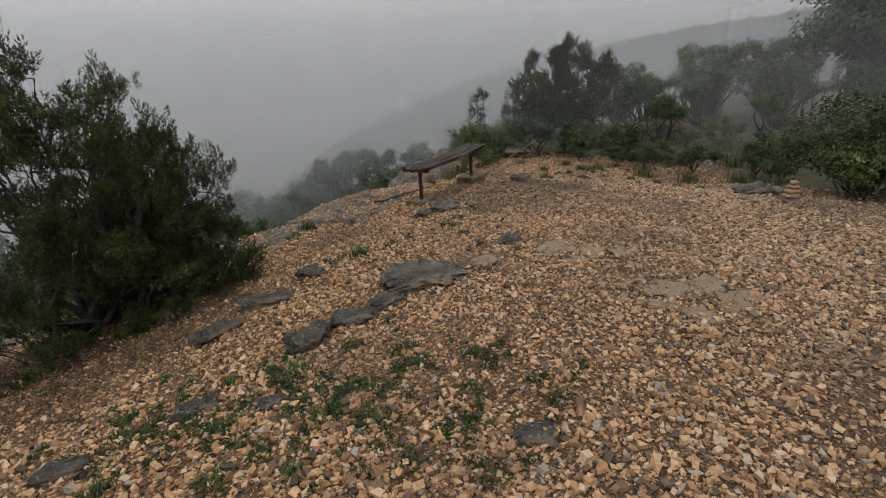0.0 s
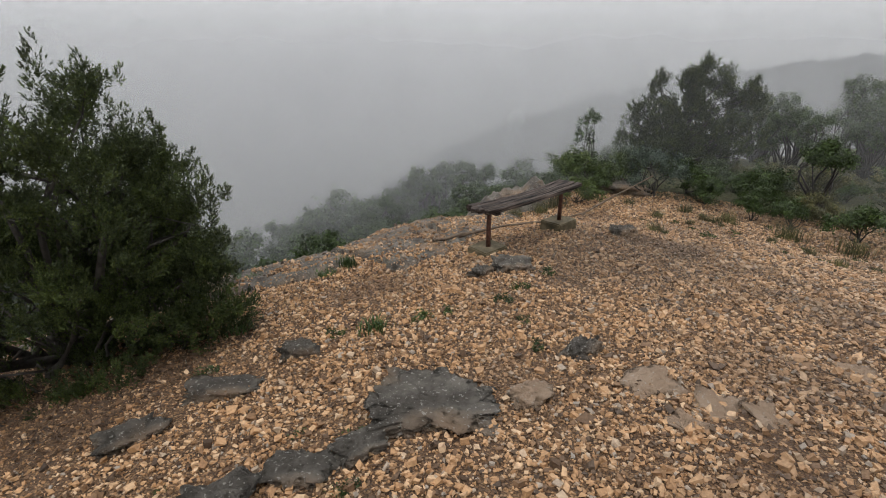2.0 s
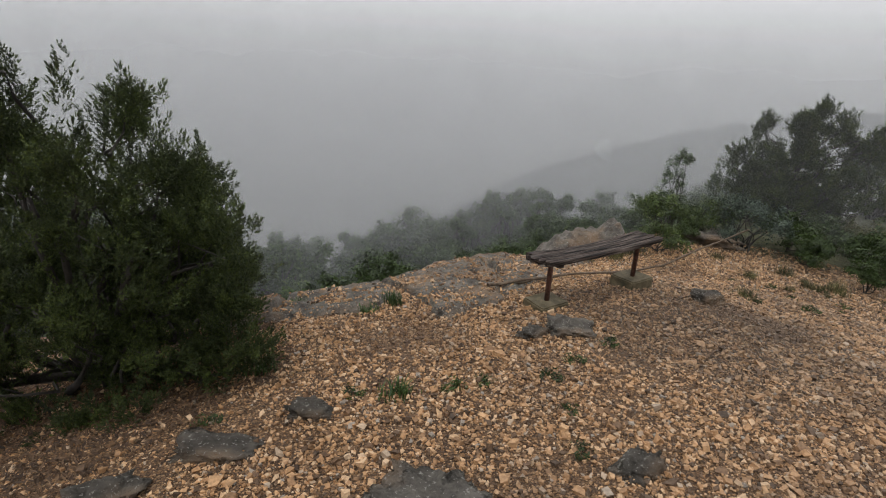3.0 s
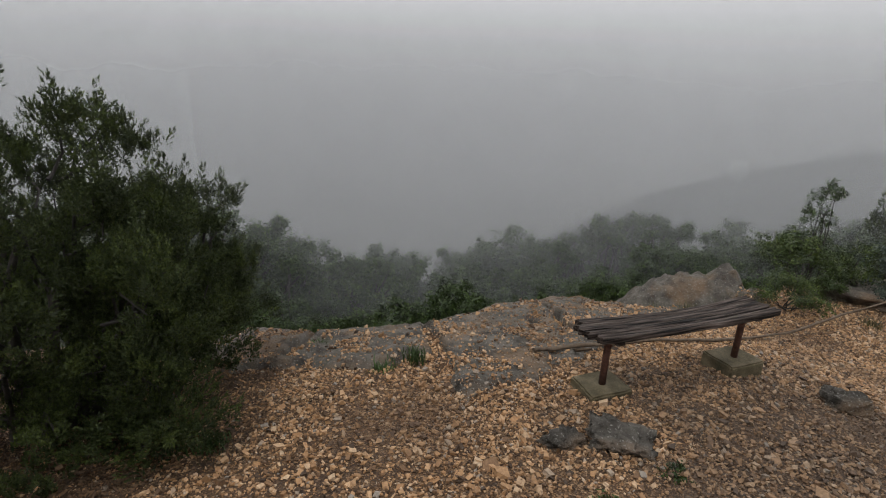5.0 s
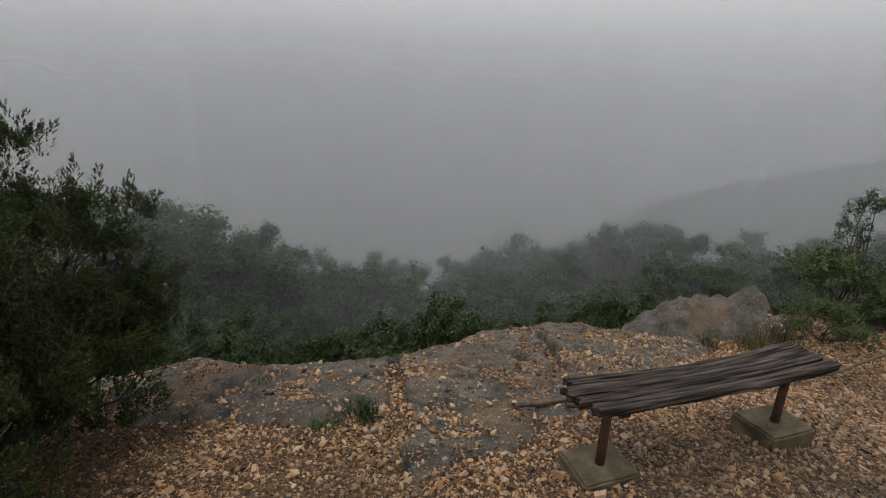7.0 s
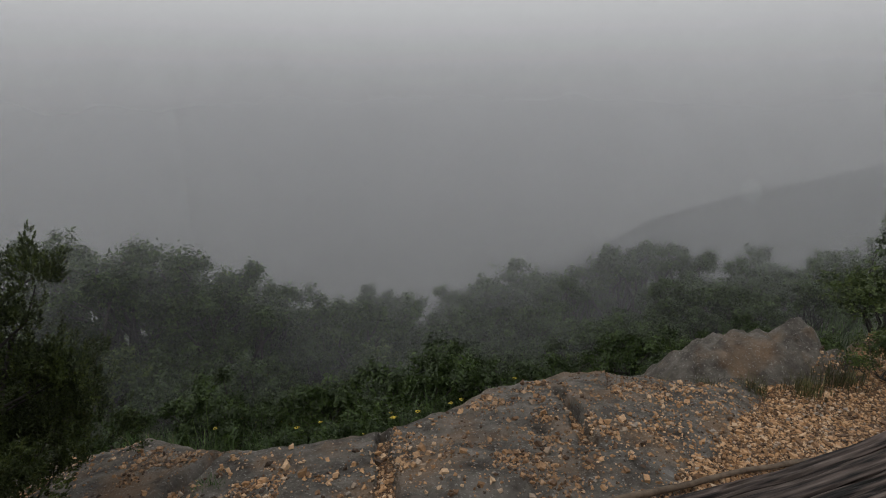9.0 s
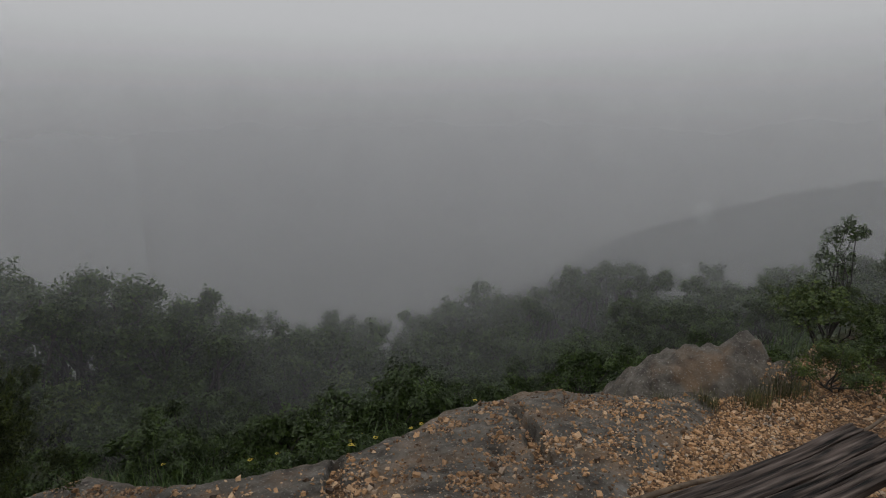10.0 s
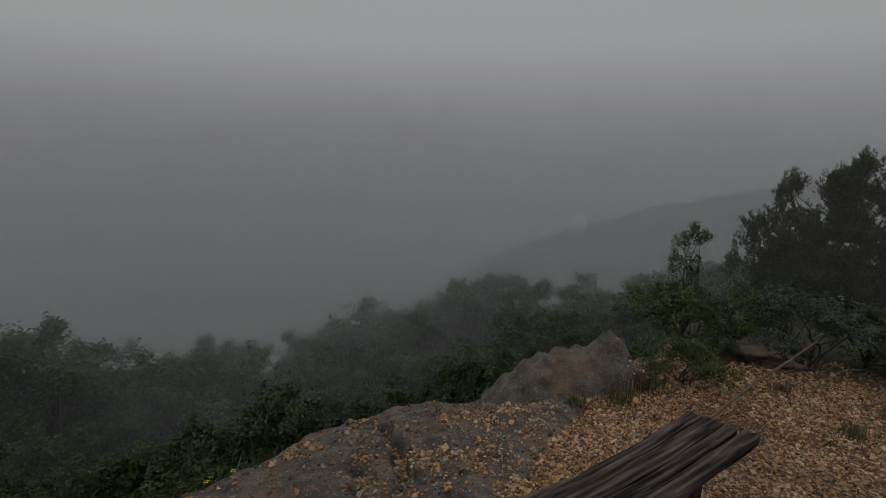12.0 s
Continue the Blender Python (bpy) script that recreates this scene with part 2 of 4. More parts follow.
LEAF_BRIGHT = leaf_material("bright_leaves", (0.02808, 0.04536, 0.01231), (0.06084, 0.0945, 0.02052), (0.1123, 0.1436, 0.03762))
LEAF_GREY = leaf_material("grey_green_leaves", (0.036, 0.054, 0.0396), (0.0648, 0.09, 0.0684), (0.108, 0.1368, 0.108))
LEAF_DRY = leaf_material("dry_grass_blades", (0.05, 0.055, 0.022), (0.095, 0.095, 0.04), (0.18, 0.16, 0.075))
GRASS = leaf_material("grass_blades", (0.03, 0.06, 0.015), (0.065, 0.115, 0.03), (0.11, 0.16, 0.05))
YELLOW = leaf_material("yellow_petals", (0.5, 0.36, 0.02), (0.6, 0.45, 0.04), (0.65, 0.55, 0.1))
BARK, TWIG = bark_material("grey_bark", (0.018, 0.015, 0.013), (0.075, 0.066, 0.058)), bark_material("dead_pole_bark", (0.06, 0.04, 0.026), (0.19, 0.14, 0.095))
LITTER = leaf_material("juniper_litter", (0.05, 0.027, 0.015), (0.1, 0.055, 0.03), (0.17, 0.1, 0.055), 0.8, 0.05)
TIMBER, CONCRETE = timber_material(), concrete_material()
RUST = bark_material("rusty_steel", (0.035, 0.014, 0.009), (0.13, 0.05, 0.028), 40)


# ---- shaping helpers ----
def mesh_from(name, verts, faces, material, smooth=False):
    """A mesh from arrays of corners and of equal-sided faces."""
    verts, faces = np.asarray(verts, np.float32), np.asarray(faces, np.int32)
    me = bpy.data.meshes.new(name)
    k = faces.shape[1]
    me.vertices.add(len(verts))
    me.vertices.foreach_set("co", verts.ravel())
    me.loops.add(faces.size)
    me.loops.foreach_set("vertex_index", faces.ravel())
    me.polygons.add(len(faces))
    me.polygons.foreach_set("loop_start", np.arange(0, faces.size, k, dtype=np.int32))
    me.update(calc_edges=True)
    me.materials.append(material)
    me.polygons.foreach_set("use_smooth", np.full(len(faces), smooth))
    me.update()
    return me


def child(name, data, parent, label=""):
    ob = new(name, data)
    ob.parent = parent
    return tagged(ob, label)


def bm_mesh(name, bm, material, smooth=False):
    me = bpy.data.meshes.new(name)
    for f in bm.faces:
        f.smooth = smooth
    bm.to_mesh(me)
    bm.free()
    me.materials.append(material)
    return me


def part(name, bm, material, parent, label="", smooth=False):
    return child(name, bm_mesh(name, bm, material, smooth), parent, label)


def tubes(paths, sides=6):
    """Corners and quads of tapered tubes; a path is a list of (point, radius)."""
    V, F = [], []
    for path in paths:
        base = len(V)
        for k, (p, r) in enumerate(path):
            a = Vector(path[min(k + 1, len(path) - 1)][0]) - Vector(path[max(k - 1, 0)][0])
            u = a.orthogonal().normalized()
            v = a.normalized().cross(u)
            for s in range(sides):
                w = 2 * math.pi * s / sides
                V.append(tuple(Vector(p) + (math.cos(w) * u + math.sin(w) * v) * float(r)))
        for k in range(len(path) - 1):
            for s in range(sides):
                F.append((base + k * sides + s, base + k * sides + (s + 1) % sides, base + (k + 1) * sides + (s + 1) % sides, base + (k + 1) * sides + s))
    return V, F


# ---- lie of the land ----
EDGE = np.array([(-60, -25), (-14, -1.0), (-9, 3.0), (-6.5, 4.7), (-5.0, 5.35), (-4.3, 5.7), (-3.5, 5.8), (-2.9, 6.05), (-2.4, 6.7), (-2.25, 7.35), (-2.25, 8.0), (-2.05, 8.6), (-1.6, 9.1), (-0.9, 9.6), (-0.35, 10.1), (-0.1, 11.0), (0.0, 12.3), (0.6, 14.2), (2.4, 17.5), (6, 23), (14, 29), (60, 48)], float)


def edge_distance(x, y):
    """Distance from the brink; positive out over the valley."""
    best, sign = np.full(np.shape(x), 1e9), np.ones(np.shape(x))
    for (ax, ay), (bx, by) in zip(EDGE[:-1], EDGE[1:]):
        dx, dy = bx - ax, by - ay
        t = np.clip(((x - ax) * dx + (y - ay) * dy) / (dx * dx + dy * dy), 0, 1)
        px, py = x - ax - t * dx, y - ay - t * dy
        d = np.hypot(px, py)
        near = d < best
        sign = np.where(near, np.where(dx * py - dy * px > 0, 1.0, -1.0), sign)
        best = np.where(near, d, best)
    return best * sign


def step(a, b, v):
    t = np.clip((v - a) / (b - a), 0, 1)
    return t * t * (3 - 2 * t)


def waves(x, y, s, seed=0.0):
    """Soft unevenness between about -1 and 1, about s metres across."""
    k = 6.283 / s
    return (np.sin(k * x * 0.83 + 1.3 * np.sin(k * y * 0.57 + seed) + seed) + np.sin(k * y * 0.91 - 1.1 * np.sin(k * x * 0.49 + 2 * seed) + 2.1 * seed) + np.sin(k * (x + y) * 1.7 + seed * 3) * 0.5) / 2.5


def ground_height(x, y):
    x, y = np.asarray(x, float), np.asarray(y, float)
    cx, cy = np.clip(x, -4.5, 3.5), np.clip(y, -2, 9.5)
    g = -0.1288 + 0.1628 * cx + 0.0149 * cy - 0.0353 * cx * cx - 0.008 * cx * cy - 0.0144 * cy * cy
    g = g + np.clip(x - cx, -4, 0) * 0.28 + np.clip(y - cy, -8, 12) * -0.085
    g = g + 0.012 * waves(x, y, 1.3) + 0.02 * waves(x, y, 3.1, 1.0)
    g = g + 0.085 * np.exp(-((x - 0.45) ** 2 + (y - 7.3) ** 2) / 1.3)
    d = edge_distance(x, y)
    out_ = np.clip(d, 0, None)
    g = g - 0.5 * step(0.0, 0.45, d) - 0.34 * np.clip(out_ - 0.2, 0, 45) - 0.32 * np.clip(out_ - 15, 0, 45) - 0.12 * np.clip(out_ - 45, 0, 120)
    return g + step(3, 12, d) * 0.5 * waves(x, y, 9.0, 2.0)


def rock_height(x, y):
    """The limestone ledge along the brink: its top rises out of the gravel and dips under it."""
    d = edge_distance(x, y)
    g = ground_height(x, y)
    dw = d + 0.22 * waves(x, y, 1.15, 3.0) + 0.1 * waves(x, y, 0.4, 1.0)
    past_crack = step(-0.04, 0.04, 1.3 * (y - 6.85) + 1.13 * (x + 2.5))
    inland = step(-1.15, -0.75, dw) * (1 - past_crack) + step(-2.2, -1.6, dw) * past_crack
    along = step(-6.5, -4.5, x) * (1 - step(-0.9, -0.2, x))
    lift = -0.085 + 0.15 * inland + 0.03 * waves(x, y, 0.95, 5.0) + 0.014 * waves(x, y, 0.37, 1.7) + 0.009 * waves(x, y, 0.19, 4.0) + 0.006 * waves(x, y, 0.09, 2.5)
    crest = 0.06 * np.exp(-((x + 1.9) ** 2 + (y - 8.3) ** 2) / 0.9) + 0.07 * np.exp(-((x + 3.9) ** 2 + (y - 5.6) ** 2) / 0.5)
    roll_ = 0.5 * step(0.0, 0.45, d) * 0.9 - 0.9 * step(0.12, 0.75, d)
    ledge = along * (lift + 0.12 + crest) - 0.12 + roll_ * step(-6.5, -4.5, x)
    # a low whaleback and the rock horn at its end, just past the brink
    knoll = np.full(np.shape(x), -9.0)
    for kx, ky, rx, ry, turn_, top, tilt in ((-1.02, 10.15, 0.95, 0.46, 0.5, -1.17, 0.26), (-0.58, 10.48, 0.3, 0.32, 0.5, -0.97, 0.0)):
        c, s = math.cos(turn_), math.sin(turn_)
        u, v = ((x - kx) * c + (y - ky) * s) / rx, ((y - ky) * c - (x - kx) * s) / ry
        r = np.hypot(u, v) + 0.14 * waves(x, y, 0.7, 7.0)
        knoll = np.maximum(knoll, top + tilt * np.clip(u, -1, 1) - 9 * (r > 1.5) - 0.4 * step(0.3, 1.25, r) - 0.5 * step(1.0, 1.5, r) + 0.04 * waves(x, y, 0.41, 2.0) + 0.035 * waves(x, y, 0.19, 6.0) + 0.016 * waves(x, y, 0.09, 3.0))
    # narrow cracks across the ledge
    for fx, fy, gx, gy in ((-2.5, 6.85, -1.2, 5.72), (-3.3, 6.05, -2.75, 5.35), (-1.9, 8.3, -1.2, 7.4)):
        t = np.clip(((x - fx) * (gx - fx) + (y - fy) * (gy - fy)) / ((gx - fx) ** 2 + (gy - fy) ** 2), 0, 1)
        c = np.hypot(x - fx - t * (gx - fx) + 0.03 * waves(x, y, 0.5, 1.0), y - fy - t * (gy - fy))
        ledge = ledge - 0.15 * (1 - step(0.02, 0.065, c))
    return np.maximum(g + ledge, knoll)


def at_ground(x, y, lift=0.0):
    return float(ground_height(np.array([x]), np.array([y]))[0]) + lift


def grid(xs, ys, height):
    X, Y = np.meshgrid(xs, ys)
    Z = height(X, Y)
    n, k = len(xs), len(ys)
    i = np.arange((n - 1) * (k - 1))
    a = i // (n - 1) * n + i % (n - 1)
    return np.c_[X.ravel(), Y.ravel(), Z.ravel()], np.c_[a, a + 1, a + n + 1, a + n]


def spread(near_lo, near_hi, step_, far):
    """Grid lines: close together over the walk, ever wider towards the horizon."""
    g, s = list(np.arange(near_lo, near_hi + 1e-6, step_)), step_
    while g[-1] < far:
        s *= 1.25
        g.append(g[-1] + s)
    s = step_
    while g[0] > -far:
        s *= 1.25
        g.insert(0, g[0] - s)
    return np.array(g)


verts, quads = grid(spread(-7, 6, 0.07, 1500), spread(-2, 14, 0.07, 1500), ground_height)
ground_mesh = mesh_from("ground", verts, quads, SOIL, True)
wild = ground_mesh.attributes.new("wild", "FLOAT", "POINT")
gx, gy = verts[:, 0], verts[:, 1]
edge_d = edge_distance(gx, gy)
wild_amount = np.maximum(step(0.1, 0.8, edge_d), step(0, 1.2, 0.9 * (gx - 4.2) + 0.35 * waves(gx, gy, 1.1, 2.0)) * 0.8)
wild_amount = np.maximum(wild_amount, step(11.3, 12.3, gy + 0.3 * waves(gx, gy, 1.2)) * 0.85)
wild.data.foreach_set("value", wild_amount.astype(np.float32))
ground = tagged(new("ground", ground_mesh), "stony tan hilltop ground falling away to a wooded valley", "ground", kind="structure")

verts, quads = grid(np.arange(-6.6, 0.4, 0.026), np.arange(4.0, 13.1, 0.026), rock_height)
over = verts[:, 2] - ground_height(verts[:, 0], verts[:, 1])
keep = (over > -0.03) | (edge_distance(verts[:, 0], verts[:, 1]) > 0.0) & (over > -0.12)
quads = quads[keep[quads].any(axis=1)]
used = np.unique(quads)
back = np.zeros(len(verts), int)
back[used] = np.arange(len(used))
ledge = tagged(new("rock_ledge", mesh_from("rock_ledge", verts[used], back[quads], ROCK, True)), "cracked grey limestone ledge along the cliff brink", "rock ledge", kind="structure")


# ---- distance: wooded ridge and mist ----
def ridge():
    """A far wooded spur that climbs to the right, with a ragged skyline of treetops."""
    rng = np.random.default_rng(5)
    az = np.radians(np.linspace(-50, 75, 800))
    rows = 14
    el = np.interp(np.degrees(az), [-50, -34, -24, -18, -5, 5, 12, 17, 25, 40, 75], [-26, -20.5, -15.6, -11.8, -7.0, -4.6, -3.2, -2.4, -1.4, 0.5, 1.5])
    V = []
    for k in range(rows):
        u = k / (rows - 1)
        r = 50 + 7 * u
        crown = np.abs(waves(az * 60, az * 37, 4.0, k)) * 0.45 + np.abs(waves(az * 60, az * 11, 0.9, k * 2.0)) * 0.35
        z = 1.5 + r * np.tan(np.radians(el)) * (0.55 + 0.45 * u) / 1.0 - 26 * (1 - u) + crown
        V += list(np.c_[r * np.sin(az), r * np.cos(az), z])
    n = len(az)
    i = np.arange((n - 1) * (rows - 1))
    a = i // (n - 1) * n + i % (n - 1)
    m, nn, l, b = mat("far_woods")
    t = noise_node(nn, l, 0.35, 6)
    l.new(ramp_node(nn, l, t.outputs[0], [(0.3, (0.05, 0.062, 0.035)), (0.7, (0.11, 0.125, 0.07))]).outputs[0], b.inputs["Base Color"])
    b.inputs["Roughness"].default_value = 0.9
    tagged(new("backdrop_hill", mesh_from("backdrop_hill", V, np.c_[a, a + 1, a + n + 1, a + n], m, True)), "far wooded ridge fading into fog", "hill", kind="structure")


def mist_bank(radius, density):
    n = 72
    w = np.linspace(0, 2 * np.pi, n + 1)[:-1]
    rr = radius * (1 + 0.05 * np.sin(3 * w + radius) + 0.03 * np.sin(7 * w + 2 * radius))
    zs = (-70, 3 + 0.32 * radius)
    V = np.concatenate([np.c_[0.5 + rr * np.sin(w), 4 + rr * np.cos(w), np.full(n, z)] for z in zs])
    F = [(k * n + i, k * n + (i + 1) % n, (k + 1) * n + (i + 1) % n, (k + 1) * n + i) for k in range(len(zs) - 1) for i in range(n)]
    ob = new("mist_bank", mesh_from("mist_bank", V, F, mist_material("drifting_mist", density, radius), True))
    tagged(ob, "thin grey drifting fog over the valley", "fog", kind="stuff")


def fog_glow_wall():
    """Where the fog closes in for good, past all that can be made out: a shell that glows by itself, its brightness
    painted light grey above, darker low in the valley.
    """
    m, n, l, b = mat("glowing_fog")
    n.remove(b)
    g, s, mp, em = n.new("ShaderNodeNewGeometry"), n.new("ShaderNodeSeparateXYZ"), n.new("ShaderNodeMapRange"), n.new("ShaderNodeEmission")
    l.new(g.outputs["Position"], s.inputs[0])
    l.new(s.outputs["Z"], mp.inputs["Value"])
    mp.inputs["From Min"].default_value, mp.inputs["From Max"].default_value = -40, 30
    # the far fog's brightness is painted into the emission, lighter with height
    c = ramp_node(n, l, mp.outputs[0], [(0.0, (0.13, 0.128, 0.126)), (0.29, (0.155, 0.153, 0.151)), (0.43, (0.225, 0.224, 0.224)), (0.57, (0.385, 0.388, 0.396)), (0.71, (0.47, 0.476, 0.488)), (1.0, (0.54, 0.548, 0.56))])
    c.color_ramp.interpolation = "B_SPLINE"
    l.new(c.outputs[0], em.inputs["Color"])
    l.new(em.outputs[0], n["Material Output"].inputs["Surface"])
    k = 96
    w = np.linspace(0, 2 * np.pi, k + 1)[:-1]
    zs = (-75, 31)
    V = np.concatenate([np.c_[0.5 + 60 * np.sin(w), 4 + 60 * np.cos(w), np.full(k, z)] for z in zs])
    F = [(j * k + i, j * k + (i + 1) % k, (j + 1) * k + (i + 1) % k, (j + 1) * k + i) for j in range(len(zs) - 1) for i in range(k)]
    tagged(new("backdrop_fog_glow", mesh_from("backdrop_fog_glow", V, F, m, True)), "self-lit grey backdrop for the thick fog closing off the valley", "fog", kind="structure")


fog_glow_wall()
ridge()
for radius, density in MISTS:
    mist_bank(radius, density)


# ---- plants ----
def leaves(centres, normals, size, rng, ratio=0.5):
    """Pointed leaves, one folded diamond each."""
    n = len(centres)
    a = rng.normal(size=(n, 3))
    a -= (a * normals).sum(1)[:, None] * normals
    a /= np.linalg.norm(a, axis=1)[:, None] + 1e-9
    b = np.cross(normals, a)
    s = size * rng.uniform(0.6, 1.3, n)[:, None]
    V = np.stack([centres - a * s, centres + b * s * ratio + normals * s * 0.15, centres + a * s, centres - b * s * ratio + normals * s * 0.15], 1).reshape(-1, 3)
    i = np.arange(n)[:, None] * 4
    return V, np.concatenate([i + [0, 1, 2], i + [0, 2, 3]], 1).reshape(-1, 3)


def sprigs(points, axes, length, rng, blades=9, width=0.0075):
    """Juniper sprigs: narrow scales that fan out along a shoot, each shoot a spike."""
    n = len(points)
    P, A = np.repeat(points, blades, 0), np.repeat(axes, blades, 0)
    L = np.repeat(length * rng.uniform(0.6, 1.3, n), blades)[:, None]
    u = np.tile(np.linspace(0, 0.85, blades), n)[:, None]
    R = rng.normal(size=P.shape)
    R -= (R * A).sum(1)[:, None] * A
    R /= np.linalg.norm(R, axis=1)[:, None] + 1e-9
    side = np.cross(A, R)
    D = A * 0.8 + R * (0.75 - 0.45 * u)
    foot = P + A * L * u
    tip = foot + D * L * (0.62 - 0.25 * u)
    w = width * rng.uniform(0.7, 1.4, (len(P), 1))
    V = np.stack([foot + side * w, foot - side * w, tip], 1).reshape(-1, 3)
    return V, np.arange(len(V)).reshape(-1, 3)


def limb(a, b, r0, r1, rng, bend=0.12, n=6):
    a, b = np.array(a, float), np.array(b, float)
    span = np.linalg.norm(b - a)
    w1, w2 = rng.normal(size=3) * bend * span, rng.normal(size=3) * bend * 0.4 * span
    return [(tuple(a + (b - a) * t + w1 * math.sin(math.pi * t) + w2 * math.sin(2 * math.pi * t)), r0 + (r1 - r0) * t) for t in np.linspace(0, 1, n)]


def juniper(name, label, x, y, plumes, sprays, seed, length=0.042, width=0.0042, reach=0.2, per=26, gather=16):
    """plumes: (dx, dy, height of the tip above the base, radius, height of the foot); each carries feathery upright sprays."""
    rng = np.random.default_rng(seed)
    thing = new(name)
    thing.location = (x, y, at_ground(x, y, -0.05))
    paths, P, A = [], [], []
    share = np.array([p[3] * (p[2] - p[4]) for p in plumes])
    share = share / share.sum()
    for (dx, dy, top, rad, low), s in zip(plumes, share):
        start = (rng.normal() * 0.06, rng.normal() * 0.06, 0.0)
        paths.append(limb(start, (dx * 0.9, dy * 0.9, low + 0.6 * (top - low)), 0.045, 0.012, rng))
        n = int(sprays * s)
        # sprays gather on boughs, so that gaps open between them
        boughs = max(8, n // gather)
        u = rng.uniform(0.0, 1, boughs) ** 0.9
        w = rng.uniform(0, 2 * np.pi, boughs)
        prof = np.clip(np.where(u < 0.3, 0.55 + 1.5 * u, 1.0 - 0.95 * ((u - 0.3) / 0.7) ** 1.4), 0.05, 1)
        rr = rad * prof * rng.uniform(0.4, 1.0, boughs)
        C = np.c_[dx + rr * np.cos(w), dy + rr * np.sin(w), low + (top - low - reach * 1.1) * u]
        for c in C[::2]:
            paths.append(limb((dx * 0.85 * rng.uniform(0.5, 1), dy * 0.85 * rng.uniform(0.5, 1), max(0.1, c[2] - 0.3)), c, 0.013, 0.004, rng, 0.15, 4))
        which = np.r_[rng.integers(0, boughs, n), np.zeros(5, int)]
        foot = C[which] + rng.normal(size=(n + 5, 3)) * np.array([0.07, 0.07, 0.045])
        # the leaders that crown the plume
        foot[n:] = np.array([dx, dy, top - reach * 1.15]) + rng.normal(size=(5, 3)) * np.array([rad * 0.16, rad * 0.16, 0.07])
        out_ = np.c_[foot[:, 0] - dx, foot[:, 1] - dy, np.zeros(n + 5)] / rad
        ax = np.array([0, 0, 1.0]) + out_ * rng.uniform(0.3, 1.15, (n + 5, 1)) + rng.normal(size=(n + 5, 3)) * 0.28
        ax[n:] = np.array([0, 0, 1.0]) + rng.normal(size=(5, 3)) * 0.1
        ax /= np.linalg.norm(ax, axis=1)[:, None]
        span = reach * rng.uniform(0.55, 1.15, n + 5)[:, None]
        span[n:] = reach * 1.15
        # shoots up along each spray, ever closer to its axis
        F_, X, S = np.repeat(foot, per, 0), np.repeat(ax, per, 0), np.repeat(span, per, 0)
        t = np.tile(np.linspace(0, 0.9, per), n + 5)[:, None]
        R = rng.normal(size=F_.shape)
        R -= (R * X).sum(1)[:, None] * X
        R /= np.linalg.norm(R, axis=1)[:, None] + 1e-9
        P.append(F_ + X * S * t + R * S * 0.3 * (1.02 - t) ** 0.7 * rng.uniform(0.3, 1, (len(t), 1)))
        A.append(X + R * (0.75 - 0.5 * t) + rng.normal(size=F_.shape) * 0.12)
    P, A = np.concatenate(P), np.concatenate(A)
    keep = P[:, 2] > 0.03
    P, A = P[keep], A[keep]
    A /= np.linalg.norm(A, axis=1)[:, None]
    V, F = tubes(paths, 5)
    child("trunk", mesh_from("trunk", V, F, BARK, True), thing, "grey twisted stems and branches")
    V, F = sprigs(P, A, length, rng, 6, width)
    child("crown", mesh_from("crown", V, F, JUNIPER), thing, "dense dark green juniper foliage")
    return tagged(thing, label, "juniper")


def broadleaf(name, label, height, radius, lobes, count, size, material, seed, trunk=0.03, low=0.15, flat=1.0, category="shrub", lump=1.0):
    """A leafy shrub or tree at the origin: forked stems that carry lobes of leaves."""
    rng = np.random.default_rng(seed)
    thing = new(name)
    paths, P, N = [], [], []
    fork = height * low
    for k in range(lobes):
        w = 2 * math.pi * (k + rng.uniform(-0.3, 0.3)) / lobes
        rr = radius * rng.uniform(0.25, 0.8) if k else 0
        c = np.array([rr * math.cos(w), rr * math.sin(w), fork + (height - fork) * (rng.uniform(0.35, 0.85) if k else 0.8)])
        size_l = radius * lump * rng.uniform(0.22, 0.52)
        stem = limb((0, 0, 0) if k % 3 == 0 else (rng.normal() * radius * 0.1, rng.normal() * radius * 0.1, fork * rng.uniform(0.2, 1)), c, trunk * rng.uniform(0.6, 1), trunk * 0.25, rng)
        paths.append(stem)
        m = count // lobes
        # twigs within the lobe, leaves along them
        twigs = max(5, m // 26)
        dirs = rng.normal(size=(twigs, 3))
        dirs /= np.linalg.norm(dirs, axis=1)[:, None]
        dirs[:, 2] = dirs[:, 2] * 0.75 * flat + 0.12
        ends = c + dirs * size_l * rng.uniform(0.55, 1.15, (twigs, 1))
        for e in ends[:: 10]:
            paths.append(limb(c - (0, 0, size_l * 0.2), e, trunk * 0.2, trunk * 0.07, rng, 0.1, 3))
        which = rng.integers(0, twigs, m)
        t = rng.uniform(0.45, 1.05, (m, 1))
        P.append(c + (ends[which] - c) * t + rng.normal(size=(m, 3)) * size * 1.5)
        nn = dirs[which] * 1.0 + rng.normal(size=(m, 3)) * 0.4 + np.array([0, 0, 0.4])
        N.append(nn / np.linalg.norm(nn, axis=1)[:, None])
    P, N = np.concatenate(P), np.concatenate(N)
    f = height / P[:, 2].max()
    P[:, 2] *= f
    paths = [[((p[0], p[1], p[2] * f), r) for p, r in path] for path in paths]
    P[:, 2] = np.maximum(P[:, 2], 0.02)
    V, F = tubes(paths, 5)
    child("trunk", mesh_from("trunk", V, F, BARK, True), thing, "forked grey stems")
    V, F = leaves(P, N, size, rng)
    child("crown", mesh_from("crown", V, F, material), thing)
    return tagged(thing, label, category)


